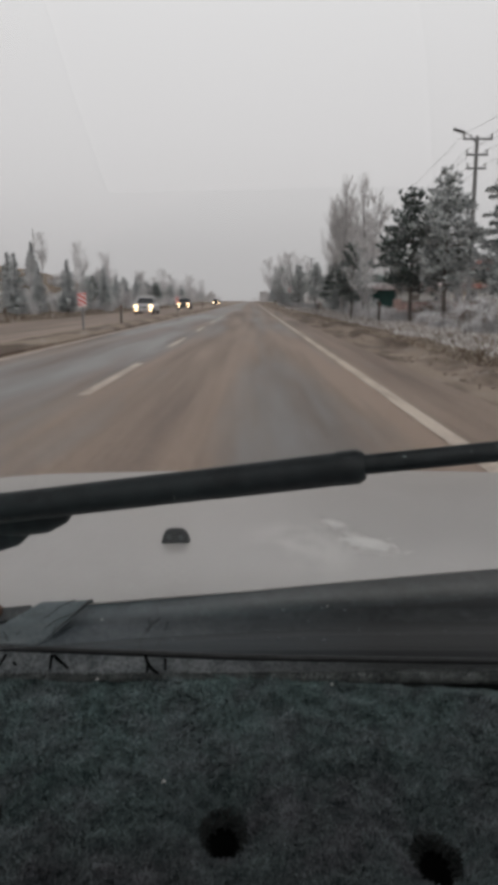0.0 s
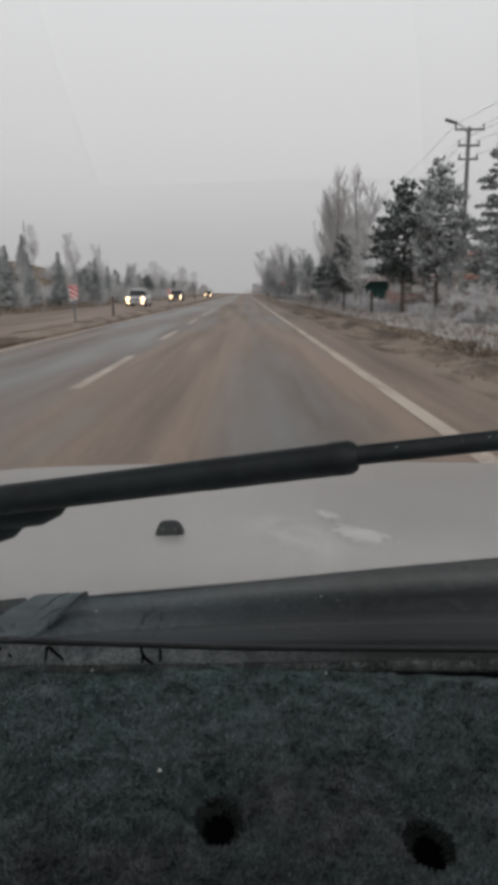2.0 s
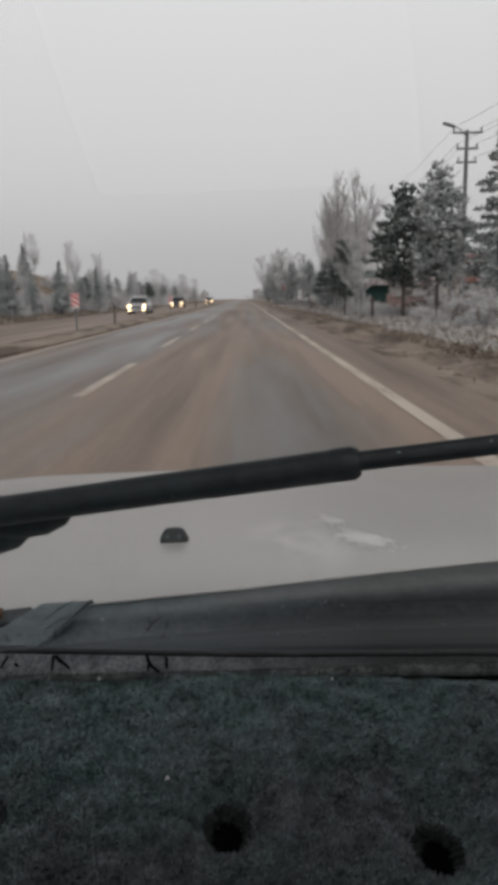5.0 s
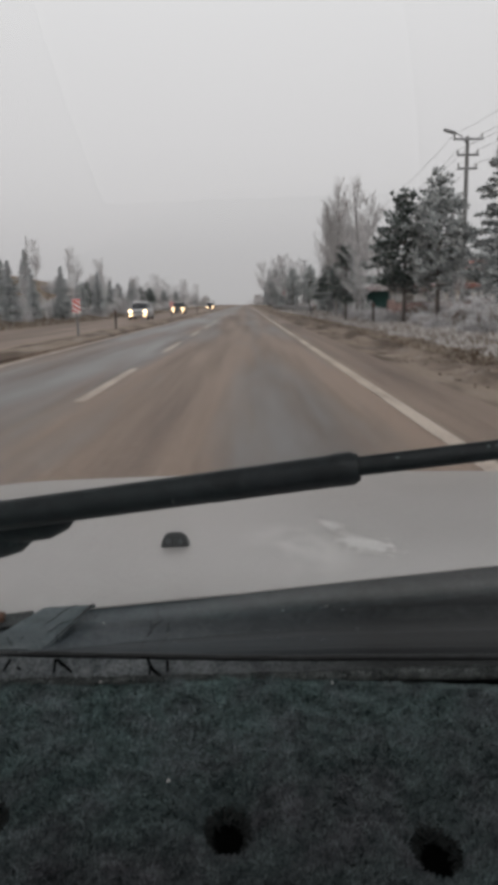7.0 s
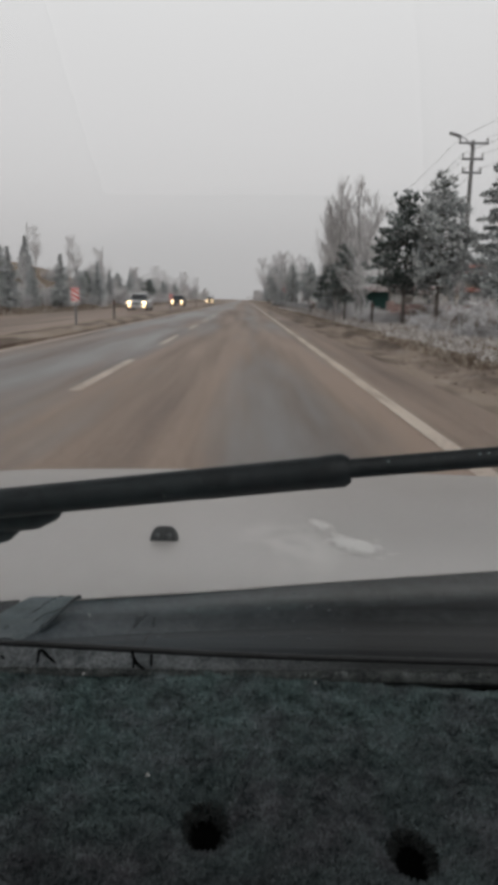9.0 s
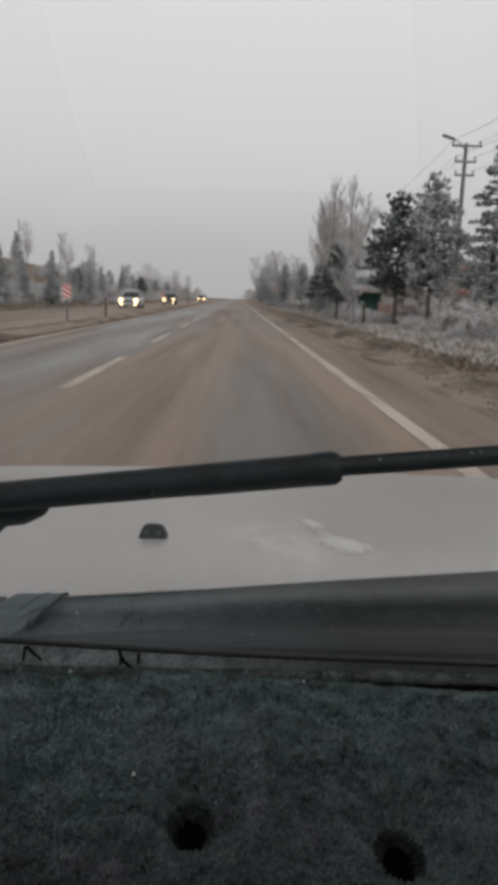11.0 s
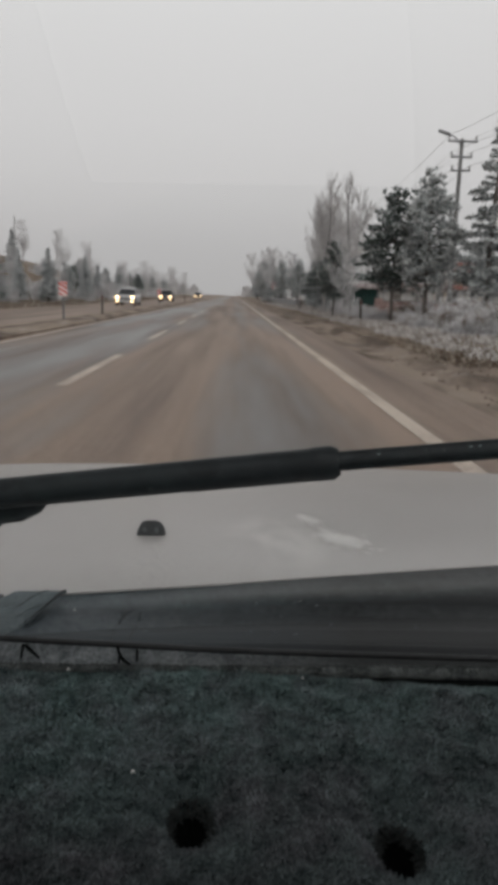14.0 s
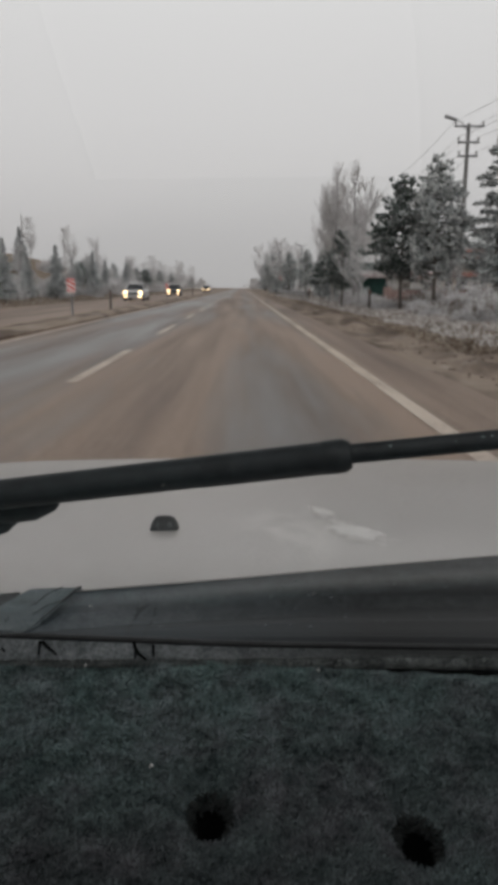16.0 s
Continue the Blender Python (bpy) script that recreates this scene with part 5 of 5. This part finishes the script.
part("arm_cheek", tube(cheek, [0.0116, 0.0113, 0.0106, 0.0080, 0.0035], 14), WIPER, wiper, "", True)
part("rivet", tube([arm_l + Vector((0.014, -0.0095, 0.0005)), arm_l + Vector((0.014, -0.0070, 0.0005))], [0.003, 0.0036], 10), RUBBER, wiper)
pivot = Vector((far_l.x - 0.05, 0.452, 0.957))
part("pivot_arm", tube([knee[0], knee[0].lerp(pivot, 0.6) + Vector((0, 0, 0.01)), pivot], [0.010, 0.011, 0.013], 12), WIPER, wiper, "", True)
part("pivot_cap", tube([pivot + Vector((0, 0, -0.022)), pivot + Vector((0, 0, 0.008)), pivot + Vector((0, 0, 0.014))], [0.017, 0.017, 0.010], 16), RUBBER, wiper, "", True)


# dashboard and its felt cover
def dash_z(x, y):
    return 0.9225 - 0.13 * (0.43 - y) - 2.2 * max(0, 0.20 - y) ** 2


part("dashboard", grid(lin(CX - 0.72, CX + 0.72, 40), [0.02, 0.10, 0.2, 0.3, 0.38, 0.40, 0.4440, 0.4448, 0.4456], lambda x, y: (x, y, dash_z(x, y) - 0.075 if y < 0.39 else 0.908 + 0.0300 * max(0, (y - 0.4440) / 0.0016)), 0.04), DASH, car, "dark grey moulded dashboard", True)
part("dash_lip", grid(lin(CX - 0.72, CX + 0.72, 60), lin(0, 1, 6), lambda x, v: (x, 0.4262 + 0.0068 * v, 0.9272 + 0.0006 * noise.noise((x * 90, 2, 0)) + (sill_z(x) - 0.0022 - 0.9272) * v), 0.002), LIP, car, "rough grey dashboard lip under the glass", True)
HOLES = [(-0.256, 0.337), (-0.1470, 0.3275), (-0.0112, 0.3200), (0.0980, 0.3050), (0.212, 0.294)]


def dent(x, y):
    d = min(math.hypot(x - hx, (y - hy) * 0.74) for hx, hy in HOLES)
    wide = min(math.hypot(x - hx, (y - hy - 0.008) * 0.62) for hx, hy in HOLES)
    return 0.021 * math.exp(-((wide / 0.0185) ** 2)) + 0.055 * max(0.0, min(1.0, (0.0138 - d) / 0.005))


def mat_edge(x):
    q = max(0.0, min(0.3, x))
    return 0.4284 - 0.045 * q - 0.20 * q * q + 0.0022 * noise.noise((x * 60, 0, 0)) + 0.0025 * noise.noise((x * 17, 3, 0))


def mat_point(u, v):
    y = 0.10 + (mat_edge(u) - 0.10) * v
    lift = 0.0030 * noise.noise((u * 32, y * 32, 1)) + 0.0016 * noise.noise((u * 95, y * 95, 2))
    roll = 0.0035 * max(0, (v - 0.90) / 0.10) - 0.003 * max(0, (v - 0.985) / 0.015) ** 2
    return (u, y, dash_z(u, y) + 0.004 + lift + roll - dent(u, y))


dash_mat = thing("dash_mat", "dark grey-green felt dashboard cover with round holes", "dash cover")
part("backing", grid(lin(-0.36, -0.30, 8) + lin(-0.297, 0.297, 330) + lin(0.30, 0.62, 40), [v for v in lin(0, 0.4, 12)] + lin(0.42, 1.0, 180), mat_point, 0.004), CARPET, dash_mat, "", True)
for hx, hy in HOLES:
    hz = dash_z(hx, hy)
    # black sleeve added so that the inside of the hole looks shaded
    part("hole_shade", tube([(hx, hy, hz - 0.055), (hx, hy, hz - 0.054), (hx, hy, hz - 0.015)], [0.0004, 0.0118, 0.0142], 22, False, 0.74), SHADE_STALK_BLACK, dash_mat, "black sleeve painting the shade inside a hole", True)
HEM = speckled("grey_felt_hem", (0.072, 0.082, 0.082), (0.255, 0.274, 0.274), 110, 1.0, 0.6, 0.002, spec=0.0)
hem_line = [Vector((x, 0.4277 + 0.0006 * noise.noise((x * 50, 1, 0)) - 0.010 * max(0.0, x - 0.06), 0.9298 + 0.0080 * max(0.0, min(0.2, x)) + 0.0007 * noise.noise((x * 40, 5, 0)))) for x in lin(-0.30, 0.40, 120)]
part("hem", tube(hem_line, [0.0027 + 0.010 * max(0.0, min(0.15, p.x)) + 0.0005 * noise.noise((p.x * 70, 9, 0)) for p in hem_line], 9), HEM, dash_mat, "frayed grey hem along the windscreen", True)
rng_h = random.Random(78)
hv, hf = [], []
for _ in range(9000):
    p = rng_h.choice(hem_line) + Vector((rng_h.uniform(-0.003, 0.003), 0, 0))
    a = rng_h.uniform(-0.4, 2.4)
    p = p + (0.0025 + 0.010 * max(0.0, min(0.15, p.x))) * Vector((0, -math.cos(a), math.sin(a)))
    d = Vector((rng_h.gauss(0, 0.5), -math.cos(a) * 0.6, math.sin(a) + 0.6)).normalized() * rng_h.uniform(0.0010, 0.0030)
    w = Vector((0.00035, 0, 0))
    b = len(hv)
    hv += [p - w, p + w, p + d * 0.6 + w * 0.7, p + d, p + d * 0.6 - w * 0.7]
    hf.append((b, b + 1, b + 2, b + 3, b + 4))
tagged(part("hem_fray", (hv, hf), HEM, dash_mat, "loose frayed fibres of the hem"), kind="stuff")
# darker copy of the felt that paints soft shade round the holes
HOLE_SHADE_FELT = speckled("shade_frayed_felt", (0.012, 0.014, 0.014), (0.040, 0.046, 0.046), 150, 1.0, 0)
# a pale sheet on the near half of the dash, mirrored faintly in the glass
sheet = grid(lin(-0.094, 0.104, 10), lin(0.010, 0.147, 12), lambda x, y: (x + 0.014 + (0.36 * (y - 0.147) + 0.0056) * (x < 0) * (-x / 0.094), y, dash_z(x, y) + 0.0125 + 0.002 * math.sin(9 * x + 14 * y)), 0.0008)
tagged(part("paper_sheet", sheet, PAPER, None, "", True), "plain white sheet of paper lying on the felt dash cover", "paper")
rng_f = random.Random(77)
for hx, hy in HOLES:
    fv, ff = [], []
    for _ in range(700):
        a, q = rng_f.uniform(0, 6.28), rng_f.uniform(0.0105, 0.0150)
        x, y = hx + q * math.cos(a), hy + q * math.sin(a) / 0.74
        p = Vector((x, y, dash_z(x, y) - 0.013 + 1.1 * (q - 0.0125) + rng_f.uniform(-0.002, 0.002)))
        d = Vector((-math.cos(a) + rng_f.gauss(0, 0.5), -math.sin(a) + rng_f.gauss(0, 0.5), rng_f.gauss(0.1, 0.4))).normalized() * rng_f.uniform(0.002, 0.005)
        w = Vector((-math.sin(a), math.cos(a), 0)) * 0.0005
        b = len(fv)
        fv += [p - w, p + w, p + d * 0.6 + w * 0.8, p + d, p + d * 0.6 - w * 0.8]
        ff.append((b, b + 1, b + 2, b + 3, b + 4))
    tagged(part("frayed_rim", (fv, ff), HOLE_SHADE_FELT, dash_mat, "frayed felt round a hole, darkened as shade"), kind="stuff")
fv, ff = [], []
for _ in range(110000):
    x = rng_f.uniform(-0.27, 0.27)
    y = rng_f.uniform(0.245, 0.434)
    e = mat_edge(x)
    if y > e + 0.001 or min(math.hypot(x - hx, (y - hy) * 0.74) for hx, hy in HOLES) < 0.0104:
        continue
    p = Vector(mat_point(x, (y - 0.10) / (e - 0.10)))
    sway = 2.5 * noise.noise((x * 70, y * 70, 6))
    a = sway + rng_f.gauss(0, 1.6)
    d = Vector((math.cos(a), math.sin(a), rng_f.uniform(0.5, 1.6))).normalized() * rng_f.uniform(0.0012, 0.0030)
    hx, hy = min(HOLES, key=lambda h: math.hypot(x - h[0], y - h[1]))
    gap = math.hypot(x - hx, (y - hy) * 0.74)
    if gap < 0.0140:
        d = (d.normalized() + Vector((hx - x, hy - y, 0)) / gap * 0.6).normalized() * rng_f.uniform(0.0008, 0.0028)
    s = Vector((-math.sin(a), math.cos(a), 0)) * 0.0005
    b = len(fv)
    fv += [p - s, p + s, p + d * 0.6 + s * 0.8, p + d, p + d * 0.6 - s * 0.8]
    ff.append((b, b + 1, b + 2, b + 3, b + 4))
for _ in range(6500):
    x = rng_f.uniform(-0.27, 0.27)
    p = Vector(mat_point(x, rng_f.uniform(0.985, 1.0)))
    d = Vector((rng_f.gauss(0, 0.5), rng_f.uniform(0.1, 0.8), rng_f.uniform(0.4, 1.3))).normalized() * rng_f.uniform(0.0015, 0.0046)
    s = Vector((0.0004, 0, 0))
    b = len(fv)
    fv += [p - s, p + s, p + d * 0.6 + s * 0.8, p + d, p + d * 0.6 - s * 0.8]
    ff.append((b, b + 1, b + 2, b + 3, b + 4))
tagged(part("felt_nap", (fv, ff), FIBRE, dash_mat, "short fuzzy felt pile"), kind="stuff")
for lx, ly, lz in ((-0.1005, 0.4245, 0.0085), (0.056, 0.4205, 0.0075), (-0.046, 0.339, 0.0065)):
    tagged(part("lint", tube([(lx, ly, dash_z(lx, ly) + lz), (lx + 0.0010, ly + 0.0004, dash_z(lx, ly) + lz + 0.0013), (lx + 0.0022, ly, dash_z(lx, ly) + lz + 0.0005)], [0.0003, 0.0010, 0.0003], 8), SMEAR, None), "tiny pale speck of lint caught in the felt", "lint", "lint specks")
for pts in (
        [(-0.0665, 0.4245, 0.9485), (-0.0650, 0.4235, 0.9430), (-0.0625, 0.4225, 0.9400), (-0.0578, 0.4215, 0.9368)],
        [(-0.0650, 0.4235, 0.9430), (-0.0656, 0.4221, 0.9375)],
        [(-0.0535, 0.4241, 0.9465), (-0.0532, 0.4225, 0.9390)],
        [(-0.1275, 0.4245, 0.9490), (-0.1240, 0.4235, 0.9455), (-0.1175, 0.4219, 0.9405)],
        [(-0.1285, 0.4243, 0.9490), (-0.1298, 0.4223, 0.9400)],
        [(-0.1590, 0.4243, 0.9490), (-0.1635, 0.4225, 0.9420)],
        [(-0.1545, 0.4231, 0.9445), (-0.1520, 0.4225, 0.9425)]):
    tagged(part("dry_stalk", tube(pts, [0.0011] + [0.0013] * (len(pts) - 2) + [0.0008], 5), SHADE_STALK_BLACK, None), "thin dark dry stalk lying at the foot of the windscreen", "stalk", "dry stalks")

# body round the cabin, so that light reaches the dashboard only through the glass
for s in (-1, 1):
    x = CX + s * 0.80
    part("fender", loft([slab(y, 0.05, 0.35, z, 0.02) for y, z in ((1.80, 0.70), (1.2, 0.84), (0.5, 0.94))]), BODY_OWN, car).matrix_basis = pose(x, 0, 0)
    part("pillar", tube([(CX + s * 0.735, 0.46, 0.93), (CX + s * 0.69, 0.17, 1.18), (CX + s * 0.64, -0.11, 1.41)], [0.035, 0.035, 0.035], 8), BODY_OWN, car)
    part("side_door", box((0.06, 2.2, 0.75), (CX + s * 0.80, -0.62, 0.60), 0.02), BODY_OWN, car)
    # unseen panes: left kept clear and right tinted to steer light into the cabin
    part("side_window", box((0.012, 1.9, 0.44), (CX + s * 0.75, -0.75, 1.19), 0.003, (0, -s * 9, 0)), GLASS if s < 0 else TINT, car, "slanting side glass").visible_shadow = False
    part("rear_quarter", box((0.06, 1.2, 0.80), (CX + s * 0.80, -2.2, 0.62), 0.03), BODY_OWN, car)
    side = [Vector((CX + s * 0.665, -1.66, 1.385)), Vector((CX + s * 0.645, -2.02, 1.345)), Vector((CX + s * 0.74, -2.42, 0.985)), Vector((CX + s * 0.775, -1.66, 0.985))]
    part("rear_pillar", grid(lin(0, 1, 5), lin(0, 1, 5), lambda a, b: tuple(side[3].lerp(side[2], a).lerp(side[0].lerp(side[1], a), b)), 0.03), BODY_OWN, car, "", True)
    for y in (1.22, -1.95):
        holder = part("wheel", tube([(CX + s * 0.66, y, 0.30), (CX + s * 0.675, y, 0.30), (CX + s * 0.80, y, 0.30), (CX + s * 0.815, y, 0.30)], [0.26, 0.30, 0.30, 0.26], 26), RUBBER, car, "", True)
        part("rim", tube([(CX + s * 0.78, y, 0.30), (CX + s * 0.82, y, 0.30), (CX + s * 0.826, y, 0.30)], [0.19, 0.18, 0.05], 18), STEEL, holder, "", True)
part("front_panel", box((1.56, 0.10, 0.42), (CX, 1.79, 0.46), 0.04), BODY_OWN, car)
part("bulkhead", box((1.5, 0.06, 0.60), (CX, 0.50, 0.60), 0.01), CABIN, car, "dark bulkhead")
part("roof", grid(lin(CX - 0.68, CX + 0.68, 12), lin(-2.0, -0.08, 14), lambda x, y: (x, y, 1.44 - 0.05 * ((x - CX) / 0.68) ** 2 - 0.04 * (y + 0.9) ** 2), 0.03), BODY_OWN, car, "", True)
part("headliner", grid(lin(CX - 0.66, CX + 0.66, 8), lin(-1.95, -0.10, 8), lambda x, y: (x, y, 1.395 - 0.05 * ((x - CX) / 0.68) ** 2 - 0.04 * (y + 0.9) ** 2), 0.01), CABIN, car, "dark headliner")
part("cabin_floor", box((1.5, 3.2, 0.05), (CX, -1.0, 0.26), 0.01), CABIN, car)
part("rear_screen", grid(lin(CX - 0.62, CX + 0.62, 6), lin(0, 1, 5), lambda x, v: (x, -2.0 - 0.38 * v, 1.36 - 0.38 * v), 0.006), CAR_GLASS, car, "dark rear window")
part("boot_lid", grid(lin(CX - 0.80, CX + 0.80, 10), lin(-2.80, -2.34, 6), lambda x, y: (x, y, 1.0 - 0.10 * ((x - CX) / 0.8) ** 2 - 0.25 * (y + 2.34) ** 2), 0.03), BODY_OWN, car, "", True)
part("rear_bumper", box((1.6, 0.14, 0.5), (CX, -2.78, 0.55), 0.05), BODY_OWN, car)
part("rear_panel", box((1.58, 0.06, 0.60), (CX, -2.79, 0.66), 0.03), BODY_OWN, car)
part("parcel_shelf", box((1.44, 0.9, 0.03), (CX, -2.0, 0.96), 0.01), CABIN, car)
part("door_trim", box((0.03, 2.3, 0.75), (CX - 0.74, -0.70, 0.66), 0.01), CABIN, car)
part("door_trim", box((0.03, 2.3, 0.75), (CX + 0.74, -0.70, 0.66), 0.01), CABIN, car)
